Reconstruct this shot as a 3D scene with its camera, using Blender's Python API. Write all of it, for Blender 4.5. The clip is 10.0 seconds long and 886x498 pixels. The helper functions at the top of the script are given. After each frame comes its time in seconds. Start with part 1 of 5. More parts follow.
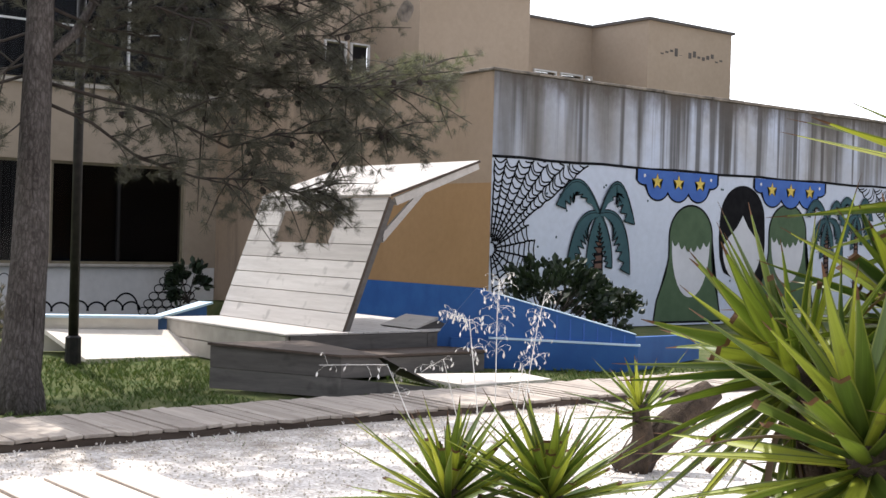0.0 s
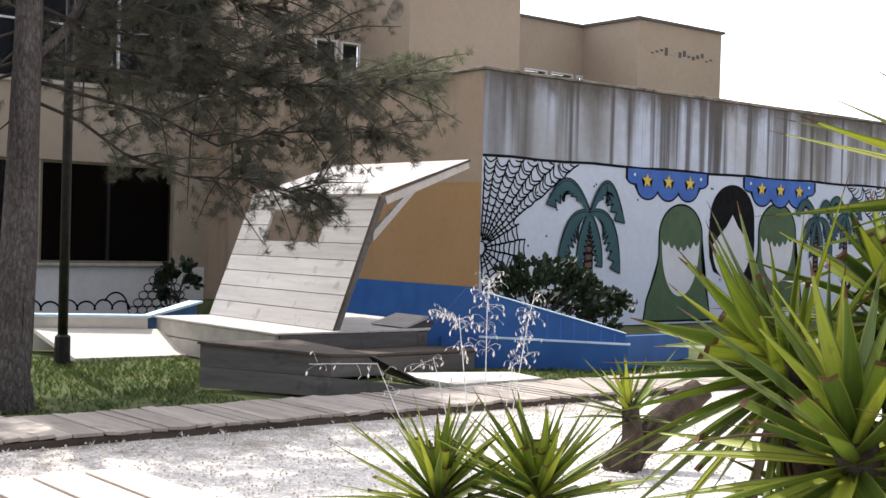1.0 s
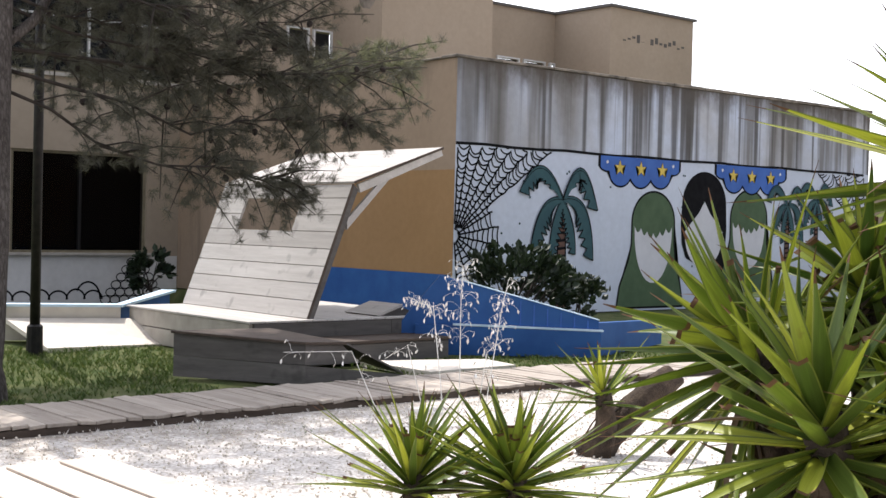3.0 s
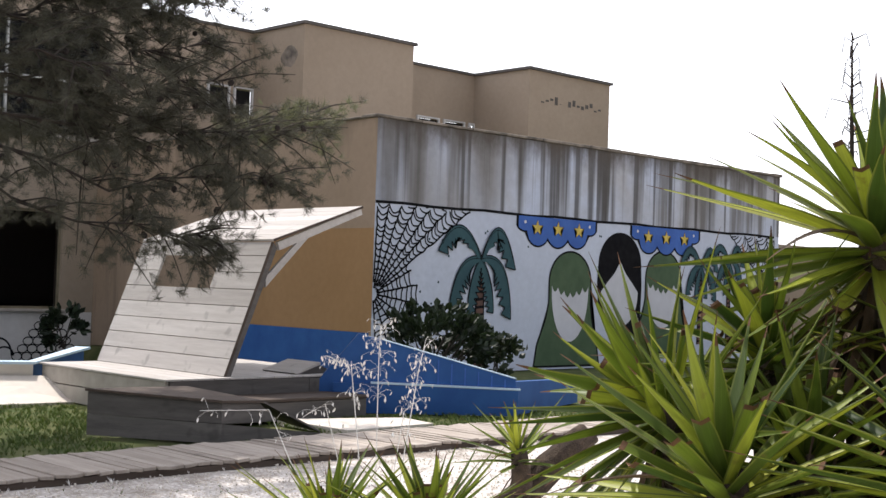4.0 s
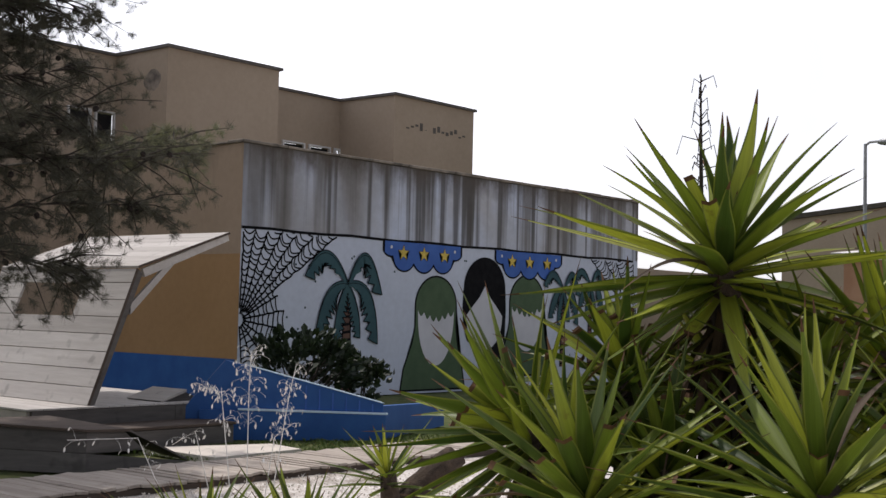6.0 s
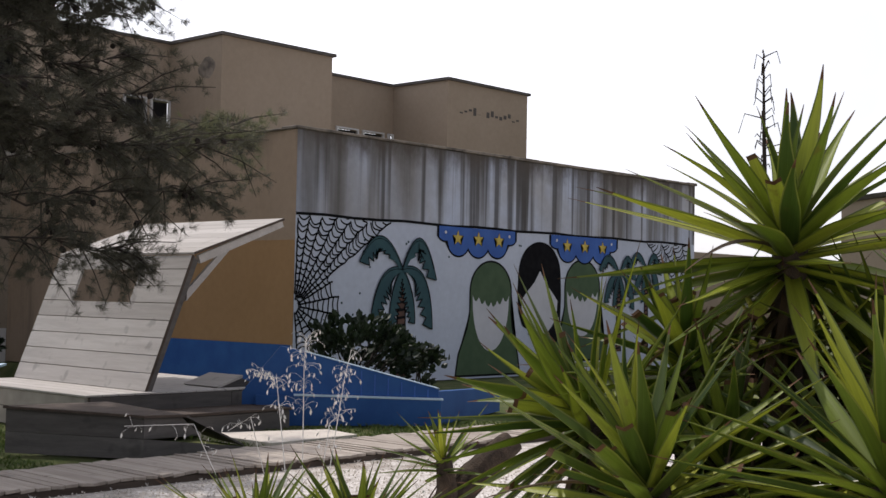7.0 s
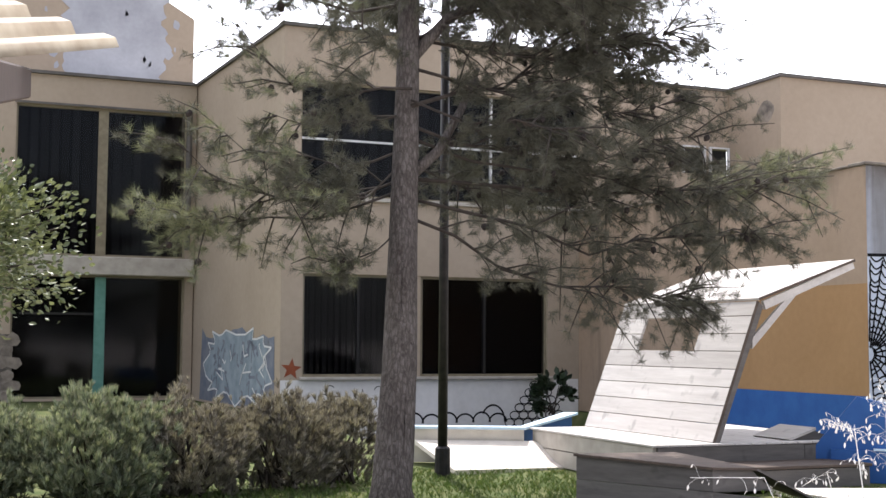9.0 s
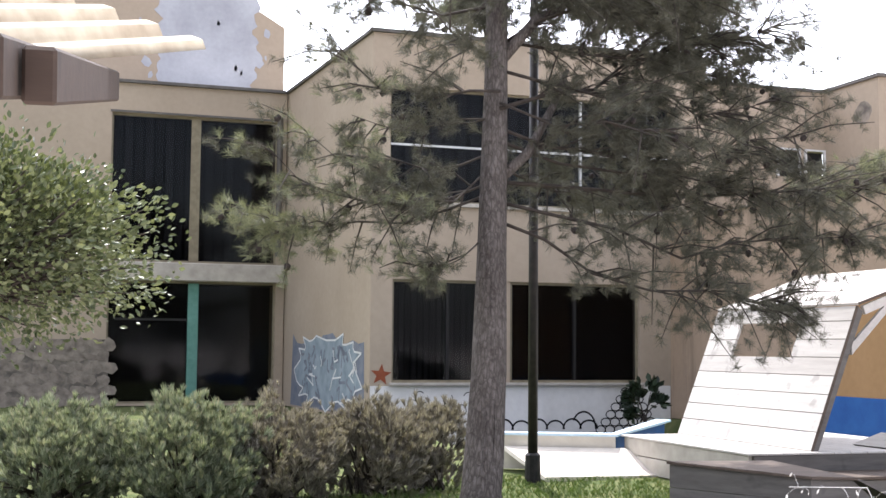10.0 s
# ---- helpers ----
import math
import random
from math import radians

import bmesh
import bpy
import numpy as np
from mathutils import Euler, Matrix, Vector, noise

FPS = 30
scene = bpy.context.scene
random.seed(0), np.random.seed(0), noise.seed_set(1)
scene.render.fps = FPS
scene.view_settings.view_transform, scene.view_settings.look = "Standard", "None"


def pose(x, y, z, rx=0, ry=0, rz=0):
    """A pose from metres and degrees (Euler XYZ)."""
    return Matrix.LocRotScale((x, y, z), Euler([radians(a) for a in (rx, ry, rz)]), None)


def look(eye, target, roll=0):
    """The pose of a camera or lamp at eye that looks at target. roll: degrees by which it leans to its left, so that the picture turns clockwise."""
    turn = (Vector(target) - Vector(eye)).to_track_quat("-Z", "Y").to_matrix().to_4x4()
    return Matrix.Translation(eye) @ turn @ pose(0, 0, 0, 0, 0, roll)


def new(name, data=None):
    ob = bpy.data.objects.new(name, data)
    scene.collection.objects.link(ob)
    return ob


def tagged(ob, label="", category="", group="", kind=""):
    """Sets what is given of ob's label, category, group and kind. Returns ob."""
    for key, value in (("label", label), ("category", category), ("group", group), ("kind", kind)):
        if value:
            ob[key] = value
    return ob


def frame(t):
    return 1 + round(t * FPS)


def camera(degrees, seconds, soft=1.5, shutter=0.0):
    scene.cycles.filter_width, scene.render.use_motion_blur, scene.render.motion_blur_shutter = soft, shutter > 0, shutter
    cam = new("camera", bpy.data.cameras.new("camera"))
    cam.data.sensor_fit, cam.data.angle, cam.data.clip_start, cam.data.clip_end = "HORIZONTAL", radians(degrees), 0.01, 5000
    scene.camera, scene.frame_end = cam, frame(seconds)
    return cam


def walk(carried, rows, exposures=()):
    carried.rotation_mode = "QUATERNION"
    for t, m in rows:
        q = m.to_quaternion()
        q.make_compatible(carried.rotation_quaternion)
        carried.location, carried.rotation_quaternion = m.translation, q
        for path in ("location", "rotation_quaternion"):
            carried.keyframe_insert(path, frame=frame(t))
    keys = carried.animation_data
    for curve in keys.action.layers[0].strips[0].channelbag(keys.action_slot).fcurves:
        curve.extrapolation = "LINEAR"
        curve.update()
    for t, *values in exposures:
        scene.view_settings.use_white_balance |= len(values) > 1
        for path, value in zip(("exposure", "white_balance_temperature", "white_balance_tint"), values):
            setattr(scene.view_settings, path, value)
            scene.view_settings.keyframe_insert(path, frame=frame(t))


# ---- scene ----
cam = camera(38.4, 10.0)
PATH = [
    (0, (0.24, 0.075, 1.415), (1.488, 1.637, 1.397), 1.6),
    (0.5, (0.229, 0.066, 1.416), (1.484, 1.623, 1.395), 1.5),
    (1, (0.243, 0.073, 1.414), (1.503, 1.626, 1.395), 1.6),
    (1.5, (0.23, 0.064, 1.414), (1.505, 1.605, 1.379), 1.8),
    (2, (0.234, 0.071, 1.411), (1.514, 1.607, 1.365), 1.8),
    (3.5, (0.218, 0.036, 1.418), (1.523, 1.552, 1.405), 1.1),
    (4, (0.172, -0.012, 1.425), (1.556, 1.43, 1.482), 1.8),
    (4.5, (0.1, -0.08, 1.429), (1.625, 1.214, 1.458), 2.1),
    (5, (0.051, -0.097, 1.439), (1.633, 1.125, 1.508), 1.9),
    (5.5, (0.039, -0.101, 1.437), (1.586, 1.163, 1.532), 1.5),
    (7, (0.104, -0.046, 1.432), (1.576, 1.306, 1.508), 1.1),
    (7.5, (0.154, 0.014, 1.427), (1.484, 1.504, 1.523), 0.9),
    (8, (0.234, 0.043, 1.422), (1.352, 1.695, 1.571), 0.3),
    (8.5, (0.302, 0.148, 1.427), (1.233, 1.912, 1.572), 0.6),
    (9, (0.345, 0.26, 1.389), (1.104, 2.105, 1.535), 0.4),
    (9.5, (0.362, 0.296, 1.384), (1.052, 2.168, 1.524), 0.1),
    (10, (0.385, 0.356, 1.377), (1.012, 2.249, 1.532), 0.5),
]
EXPOSURE = [(0, 0.12, 6350, 12), (3.5, 0.0, 6400, 12), (4.5, -0.45, 6500, 14), (5.5, -0.9, 6450, 14), (7.5, -0.92, 6450, 14), (8.0, -0.6, 6500, 14), (8.5, 0.08, 6400, 14), (9.0, 0.6, 6300, 14), (10.0, 1.0, 6200, 14)]
walk(cam, [(t, look(eye, target, roll)) for t, eye, target, roll in PATH], EXPOSURE)

# ---- world and sun ----
SUN_HEADING, SUN_HEIGHT = 78.0, 64.0
world = bpy.data.worlds.new("world")
scene.world = world
world.use_nodes = True
wn = world.node_tree.nodes
sky = wn.new("ShaderNodeTexSky")
sky.sky_type = 'NISHITA'
sky.sun_disc = False
sky.sun_elevation, sky.sun_rotation = radians(SUN_HEIGHT), radians(90 - SUN_HEADING)
sky.air_density, sky.dust_density, sky.ozone_density = 1.0, 2.0, 1.0
wn["Background"].inputs[1].default_value = 0.075
sun_way = Vector((math.cos(radians(SUN_HEIGHT)) * math.cos(radians(SUN_HEADING)),
                  math.cos(radians(SUN_HEIGHT)) * math.sin(radians(SUN_HEADING)), math.sin(radians(SUN_HEIGHT))))


def hazy_sky():
    """Thin bright haze that grows towards the sun and the horizon, with faint blue gaps, over the clear sky."""
    nt = world.node_tree
    tc = wn.new("ShaderNodeTexCoord")
    dot = wn.new("ShaderNodeVectorMath")
    dot.operation = 'DOT_PRODUCT'
    nt.links.new(tc.outputs["Generated"], dot.inputs[0])
    dot.inputs[1].default_value = sun_way
    near = wn.new("ShaderNodeMapRange")
    near.inputs["From Min"].default_value = -1.0
    nt.links.new(dot.outputs["Value"], near.inputs[0])
    power = wn.new("ShaderNodeMath")
    power.operation = 'POWER'
    power.inputs[1].default_value = 2.6
    nt.links.new(near.outputs[0], power.inputs[0])
    ns = wn.new("ShaderNodeTexNoise")
    ns.inputs["Scale"].default_value = 3.2
    ns.inputs["Detail"].default_value = 5.0
    nt.links.new(tc.outputs["Generated"], ns.inputs["Vector"])
    thin = wn.new("ShaderNodeMapRange")
    thin.inputs["From Min"].default_value, thin.inputs["From Max"].default_value = 0.32, 0.5
    thin.inputs["To Min"].default_value = 0.78
    nt.links.new(ns.outputs[0], thin.inputs[0])
    times = wn.new("ShaderNodeMath")
    times.operation = 'MULTIPLY'
    nt.links.new(power.outputs[0], times.inputs[0])
    nt.links.new(thin.outputs[0], times.inputs[1])
    up = wn.new("ShaderNodeSeparateXYZ")
    nt.links.new(tc.outputs["Generated"], up.inputs[0])
    low = wn.new("ShaderNodeMapRange")
    low.inputs["From Min"].default_value, low.inputs["From Max"].default_value = 0.0, 0.75
    low.inputs["To Min"].default_value, low.inputs["To Max"].default_value = 2.8, 0.75
    low.interpolation_type = 'SMOOTHSTEP'
    nt.links.new(up.outputs[2], low.inputs[0])
    thick = wn.new("ShaderNodeMath")
    thick.operation = 'MULTIPLY'
    nt.links.new(times.outputs[0], thick.inputs[0])
    nt.links.new(low.outputs[0], thick.inputs[1])
    haze = wn.new("ShaderNodeVectorMath")
    haze.operation = 'SCALE'
    haze.inputs[0].default_value = (HAZE, HAZE, HAZE * 1.02)
    nt.links.new(thick.outputs[0], haze.inputs["Scale"])
    both = wn.new("ShaderNodeVectorMath")
    nt.links.new(sky.outputs[0], both.inputs[0])
    nt.links.new(haze.outputs[0], both.inputs[1])
    nt.links.new(both.outputs[0], wn["Background"].inputs[0])


HAZE = 27.0
hazy_sky()
sun_data = bpy.data.lights.new("sun", 'SUN')
sun_data.energy, sun_data.angle, sun_data.color = 4.8, radians(0.53), (1.0, 0.95, 0.87)
sun = new("sun", sun_data)
sun.matrix_world = look(sun_way * 60, (0, 0, 0))


# ---- materials ----
def shade(name, rough=0.8, metal=0.0, spec=0.3):
    m = bpy.data.materials.new(name)
    m.use_nodes = True
    nt = m.node_tree
    b = nt.nodes["Principled BSDF"]
    b.inputs["Roughness"].default_value = rough
    b.inputs["Metallic"].default_value = metal
    b.inputs["Specular IOR Level"].default_value = spec
    return m, nt, b


def nd(nt, kind, **inputs):
    n = nt.nodes.new(kind)
    for k, v in inputs.items():
        n.inputs[k].default_value = v
    return n


def where(nt, scale=(1, 1, 1), local=False):
    """World or object position, scaled."""
    src = nt.nodes.new("ShaderNodeTexCoord" if local else "ShaderNodeNewGeometry")
    mp = nd(nt, "ShaderNodeMapping", Scale=scale)
    nt.links.new(src.outputs["Object" if local else "Position"], mp.inputs[0])
    return mp.outputs[0]


def grain(nt, at, scale, detail=4.0, rough=0.55):
    n = nd(nt, "ShaderNodeTexNoise", Scale=scale, Detail=detail, Roughness=rough)
    nt.links.new(at, n.inputs["Vector"])
    return n.outputs[0]


def ramp(nt, fac, stops):
    r = nt.nodes.new("ShaderNodeValToRGB")
    nt.links.new(fac, r.inputs[0])
    e = r.color_ramp.elements
    while len(e) < len(stops):
        e.new(0.5)
    for el, (p, c) in zip(e, stops):
        el.position, el.color = p, (*c, 1) if len(c) == 3 else c
    return r.outputs[0]


def mix(nt, fac, a, b, mode='MIX'):
    m = nt.nodes.new("ShaderNodeMix")
    m.data_type, m.blend_type = 'RGBA', mode
    for sock, v in ((0, fac), (6, a), (7, b)):
        if isinstance(v, (int, float)):
            m.inputs[sock].default_value = v
        elif isinstance(v, tuple):
            m.inputs[sock].default_value = (*v, 1)
        else:
            nt.links.new(v, m.inputs[sock])
    return m.outputs[2]


def relief(nt, b, height, strength=0.3, dist=0.02):
    bp = nd(nt, "ShaderNodeBump", Strength=strength, Distance=dist)
    nt.links.new(height, bp.inputs["Height"])
    nt.links.new(bp.outputs[0], b.inputs["Normal"])


def plain(name, c1, c2, scale=6.0, rough=0.8, metal=0.0, bump=0.2, spec=0.3, big=0.5):
    """Two tones mixed at two scales, with fine relief."""
    m, nt, b = shade(name, rough, metal, spec)
    at = where(nt)
    f = grain(nt, at, scale, 5)
    g = grain(nt, at, scale * 0.13, 3)
    c = mix(nt, ramp(nt, f, [(0.35, (0, 0, 0)), (0.68, (1, 1, 1))]), c1, c2)
    c = mix(nt, big, c, ramp(nt, g, [(0.3, (0.72, 0.72, 0.72)), (0.7, (1.0, 1.0, 1.0))]), 'MULTIPLY')
    nt.links.new(c, b.inputs["Base Color"])
    if bump:
        relief(nt, b, grain(nt, at, scale * 6, 4), bump, 0.01)
    return m


def plaster(name, c1, c2, streak=0.35, top=None):
    """Painted render with vertical rain streaks; top: height from which dark drips run down."""
    m, nt, b = shade(name, 0.9, 0, 0.15)
    at = where(nt)
    c = mix(nt, ramp(nt, grain(nt, at, 0.5, 5), [(0.3, (0, 0, 0)), (0.7, (1, 1, 1))]), c1, c2)
    st = grain(nt, where(nt, (0.4, 0.4, 0.10)), 1.0, 3, 0.5)
    c = mix(nt, ramp(nt, st, [(0.5, (0, 0, 0)), (0.78, (streak,) * 3)]), c, (0.10, 0.085, 0.07))
    c = mix(nt, 0.35, c, ramp(nt, grain(nt, at, 9, 6), [(0.3, (0.75, 0.75, 0.75)), (0.7, (1.0, 1.0, 1.0))]), 'MULTIPLY')
    if top is not None:
        z = nt.nodes.new("ShaderNodeSeparateXYZ")
        nt.links.new(nt.nodes.new("ShaderNodeNewGeometry").outputs["Position"], z.inputs[0])
        lo, hi, tint = top
        mr = nd(nt, "ShaderNodeMapRange", **{"From Min": lo, "From Max": hi})
        nt.links.new(z.outputs[2], mr.inputs[0])
        d = grain(nt, where(nt, (1.9, 1.9, 0.17)), 1.0, 7, 0.68)
        ad = nt.nodes.new("ShaderNodeMath")
        ad.operation = 'MULTIPLY_ADD'
        nt.links.new(mr.outputs[0], ad.inputs[0])
        ad.inputs[1].default_value = 0.32
        nt.links.new(d, ad.inputs[2])
        c = mix(nt, ramp(nt, ad.outputs[0], [(0.56, (0, 0, 0)), (0.82, (0.92, 0.92, 0.92))]), c, tint)
    nt.links.new(c, b.inputs["Base Color"])
    relief(nt, b, grain(nt, at, 40, 5), 0.25, 0.01)
    return m


def timber(name, c1, c2, along, rough=0.75, spots=True):
    """Weathered boards; along: stretch of the grain per axis."""
    m, nt, b = shade(name, rough, 0, 0.25)
    info = nt.nodes.new("ShaderNodeObjectInfo")
    at = where(nt, along)
    w = nt.nodes.new("ShaderNodeVectorMath")
    w.operation = 'ADD'
    nt.links.new(at, w.inputs[0])
    nt.links.new(info.outputs["Random"], w.inputs[1])
    f = grain(nt, w.outputs[0], 14, 6, 0.7)
    c = mix(nt, ramp(nt, f, [(0.32, (0, 0, 0)), (0.68, (1, 1, 1))]), c1, c2)
    tone = ramp(nt, info.outputs["Random"], [(0, (0.72, 0.71, 0.70)), (1, (1, 1, 1))])
    c = mix(nt, 0.8, c, tone, 'MULTIPLY')
    if spots:
        k = grain(nt, where(nt), 5.0, 2)
        c = mix(nt, ramp(nt, k, [(0.62, (0, 0, 0)), (0.72, (0.5, 0.5, 0.5))]), c, tuple(v * 0.5 for v in c1))
    nt.links.new(c, b.inputs["Base Color"])
    relief(nt, b, f, 0.35, 0.006)
    return m


def leafy(name, c1, c2, thru=0.35, rough=0.5, scale=3.0, old=None, dry=0.12):
    """Leaves that let some light through; tone varies leaf by leaf."""
    m, nt, b = shade(name, rough, 0, 0.4)
    info, geo = nt.nodes.new("ShaderNodeObjectInfo"), nt.nodes.new("ShaderNodeNewGeometry")
    ad = nt.nodes.new("ShaderNodeMath")
    ad.operation = 'ADD'
    nt.links.new(info.outputs["Random"], ad.inputs[0])
    nt.links.new(geo.outputs["Random Per Island"], ad.inputs[1])
    fr = nt.nodes.new("ShaderNodeMath")
    fr.operation = 'FRACT'
    nt.links.new(ad.outputs[0], fr.inputs[0])
    stops = [(0.0, c1), (1.0 - dry if old else 1.0, c2)]
    if old:
        stops.append((1.0, old))
    c = ramp(nt, fr.outputs[0], stops)
    c = mix(nt, 0.5, c, ramp(nt, grain(nt, where(nt), scale, 4), [(0.3, (0.6, 0.6, 0.6)), (0.7, (1, 1, 1))]), 'MULTIPLY')
    nt.links.new(c, b.inputs["Base Color"])
    if thru:
        tr = nt.nodes.new("ShaderNodeBsdfTranslucent")
        nt.links.new(mix(nt, 1.0, c, (1.0, 1.0, 0.55), 'MULTIPLY'), tr.inputs[0])
        ms = nd(nt, "ShaderNodeMixShader", Fac=thru)
        nt.links.new(b.outputs[0], ms.inputs[1])
        nt.links.new(tr.outputs[0], ms.inputs[2])
        nt.links.new(ms.outputs[0], nt.nodes["Material Output"].inputs[0])
    return m


M = {}
M["tan"] = plaster("tan_render", (0.385, 0.315, 0.245), (0.34, 0.275, 0.21), 0.12)
M["tan_low"] = plaster("tan_render_low", (0.375, 0.28, 0.205), (0.325, 0.24, 0.17), 0.15, (3.2, 4.6, (0.17, 0.135, 0.10)))
M["ochre"] = plaster("ochre_render", (0.385, 0.232, 0.115), (0.32, 0.19, 0.092), 0.12)
M["mural_white"] = plaster("mural_white", (0.60, 0.645, 0.76), (0.54, 0.585, 0.70), 0.12)


def streaked(name):
    """Pale blue paint with broad rain streaks of soot that run the full height of the parapet."""
    m, nt, b = shade(name, 0.9, 0, 0.15)
    at = where(nt)
    c = mix(nt, ramp(nt, grain(nt, at, 0.7, 5), [(0.35, (0, 0, 0)), (0.65, (1, 1, 1))]), (0.56, 0.61, 0.74), (0.47, 0.47, 0.50))
    z = nt.nodes.new("ShaderNodeSeparateXYZ")
    nt.links.new(at, z.inputs[0])
    fall = nd(nt, "ShaderNodeMapRange", **{"From Min": 2.7, "From Max": 4.05, "To Min": -0.025, "To Max": 0.03})
    nt.links.new(z.outputs[2], fall.inputs[0])
    for wide, sharp, dark, amount in ((0.55, 0.16, (0.27, 0.255, 0.245), 0.85), (2.1, 0.11, (0.16, 0.15, 0.14), 0.8), (6.0, 0.13, (0.08, 0.072, 0.066), 0.8)):
        n = grain(nt, where(nt, (wide, wide, 0.10)), 1.0, 3.0, 0.5)
        ad = nt.nodes.new("ShaderNodeMath")
        nt.links.new(n, ad.inputs[0])
        nt.links.new(fall.outputs[0], ad.inputs[1])
        c = mix(nt, ramp(nt, ad.outputs[0], [(0.49, (0, 0, 0)), (0.49 + sharp, (amount,) * 3)]), c, dark)
    soot = nd(nt, "ShaderNodeMapRange", **{"From Min": 3.25, "From Max": 4.05})
    nt.links.new(z.outputs[2], soot.inputs[0])
    edge = nt.nodes.new("ShaderNodeMath")
    edge.operation = 'MULTIPLY'
    nt.links.new(soot.outputs[0], edge.inputs[0])
    nt.links.new(grain(nt, where(nt, (2.2, 2.2, 1.2)), 1.0, 6, 0.7), edge.inputs[1])
    c = mix(nt, ramp(nt, edge.outputs[0], [(0.22, (0, 0, 0)), (0.5, (0.85, 0.85, 0.85))]), c, (0.11, 0.092, 0.078))
    c = mix(nt, 0.4, c, ramp(nt, grain(nt, at, 7, 6, 0.7), [(0.3, (0.65, 0.65, 0.65)), (0.7, (1.0, 1.0, 1.0))]), 'MULTIPLY')
    nt.links.new(c, b.inputs["Base Color"])
    relief(nt, b, grain(nt, at, 40, 5), 0.3, 0.01)
    return m


M["parapet"] = streaked("weathered_parapet")
M["coping"] = plain("concrete_coping", (0.27, 0.23, 0.19), (0.09, 0.078, 0.066), 4)
M["white_band"] = plaster("white_band", (0.72, 0.70, 0.68), (0.6, 0.58, 0.56), 0.25)
M["patch"] = plaster("peeled_render", (0.50, 0.51, 0.55), (0.27, 0.275, 0.31), 0.5)
M["concrete"] = plain("concrete", (0.46, 0.42, 0.37), (0.34, 0.31, 0.27), 4)
M["pale_slab"] = plain("pale_concrete", (0.72, 0.66, 0.58), (0.62, 0.56, 0.5), 4)
M["pale_wood"] = timber("bleached_wood", (0.47, 0.44, 0.415), (0.60, 0.57, 0.54), (1, 0.07, 1))
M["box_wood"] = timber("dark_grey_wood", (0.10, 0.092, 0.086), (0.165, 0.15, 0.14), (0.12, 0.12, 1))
M["walk_wood"] = timber("boardwalk_wood", (0.34, 0.29, 0.25), (0.50, 0.44, 0.38), (1, 0.08, 1))
M["dark_wood"] = timber("dark_edge_wood", (0.075, 0.055, 0.045), (0.13, 0.10, 0.08), (0.1, 1, 1))
M["deck_wood"] = timber("deck_wood", (0.66, 0.56, 0.47), (0.78, 0.69, 0.60), (1, 0.06, 1))
M["beam"] = timber("brown_stained_beam", (0.042, 0.028, 0.022), (0.07, 0.046, 0.035), (0.1, 1, 1))
M["blue"] = plain("blue_paint", (0.02, 0.085, 0.28), (0.03, 0.115, 0.34), 3, 0.6, 0, 0.15)
M["basin"] = plain("blue_grey_floor", (0.06, 0.075, 0.11), (0.10, 0.115, 0.145), 2.5, 0.8)
M["blue_rim"] = plain("pale_blue_paint", (0.50, 0.66, 0.80), (0.60, 0.74, 0.86), 4, 0.6)
M["frame"] = plain("window_frame", (0.25, 0.215, 0.145), (0.18, 0.15, 0.10), 8, 0.6)
M["green_frame"] = plain("green_frame", (0.10, 0.24, 0.20), (0.14, 0.30, 0.25), 8, 0.6)
M["white_frame"] = plain("white_frame", (0.72, 0.72, 0.72), (0.6, 0.6, 0.6), 8, 0.5)
# Near-black tone carries the shade of the unlit rooms behind the windows.
M["room_shade"] = plain("room_shade_black", (0.012, 0.0115, 0.013), (0.017, 0.017, 0.019), 2, 0.9)
# Blinds and inner bars near-black: the window's shade is in their colour.
M["slat"] = timber("shaded_slat", (0.014, 0.013, 0.013), (0.024, 0.021, 0.021), (1, 1, 0.1), 0.6, False)
M["slat_pale"] = plain("shaded_slat_lighter", (0.024, 0.022, 0.022), (0.036, 0.033, 0.032), 6, 0.6)
M["iron"] = plain("dark_iron", (0.016, 0.015, 0.016), (0.035, 0.031, 0.03), 14, 0.5, 0.3)
M["grey_metal"] = plain("grey_metal", (0.30, 0.31, 0.32), (0.22, 0.23, 0.24), 10, 0.45, 0.5)
M["flash"] = plain("roof_flashing", (0.085, 0.075, 0.07), (0.12, 0.11, 0.10), 5, 0.7)
M["black"] = plain("black_paint", (0.010, 0.010, 0.012), (0.016, 0.016, 0.018), 8, 0.9, 0, 0.1, 0.05)
M["palm"] = plain("teal_paint", (0.026, 0.075, 0.095), (0.038, 0.10, 0.115), 5, 0.7, 0, 0.1)
M["palm_dark"] = plain("dark_teal_paint", (0.02, 0.05, 0.065), (0.03, 0.07, 0.085), 5, 0.7, 0, 0.1)
M["hair"] = plain("green_paint", (0.06, 0.105, 0.055), (0.08, 0.13, 0.07), 4, 0.7, 0, 0.1)
M["face"] = plain("pale_paint", (0.64, 0.645, 0.70), (0.58, 0.585, 0.64), 4, 0.8, 0, 0.1)
M["cloud"] = plain("royal_blue_paint", (0.045, 0.12, 0.42), (0.06, 0.15, 0.48), 4, 0.7, 0, 0.1)
M["yellow"] = plain("yellow_paint", (0.62, 0.46, 0.09), (0.70, 0.52, 0.12), 6, 0.7, 0, 0.1)
M["brown"] = plain("brown_paint", (0.10, 0.055, 0.045), (0.15, 0.08, 0.06), 6, 0.7, 0, 0.1)
M["rust"] = plain("rust_paint", (0.22, 0.055, 0.025), (0.28, 0.08, 0.035), 8, 0.8, 0, 0.1)
M["graffiti"] = plain("grey_blue_spray", (0.30, 0.35, 0.39), (0.19, 0.24, 0.28), 3.2, 0.8, 0, 0.1)
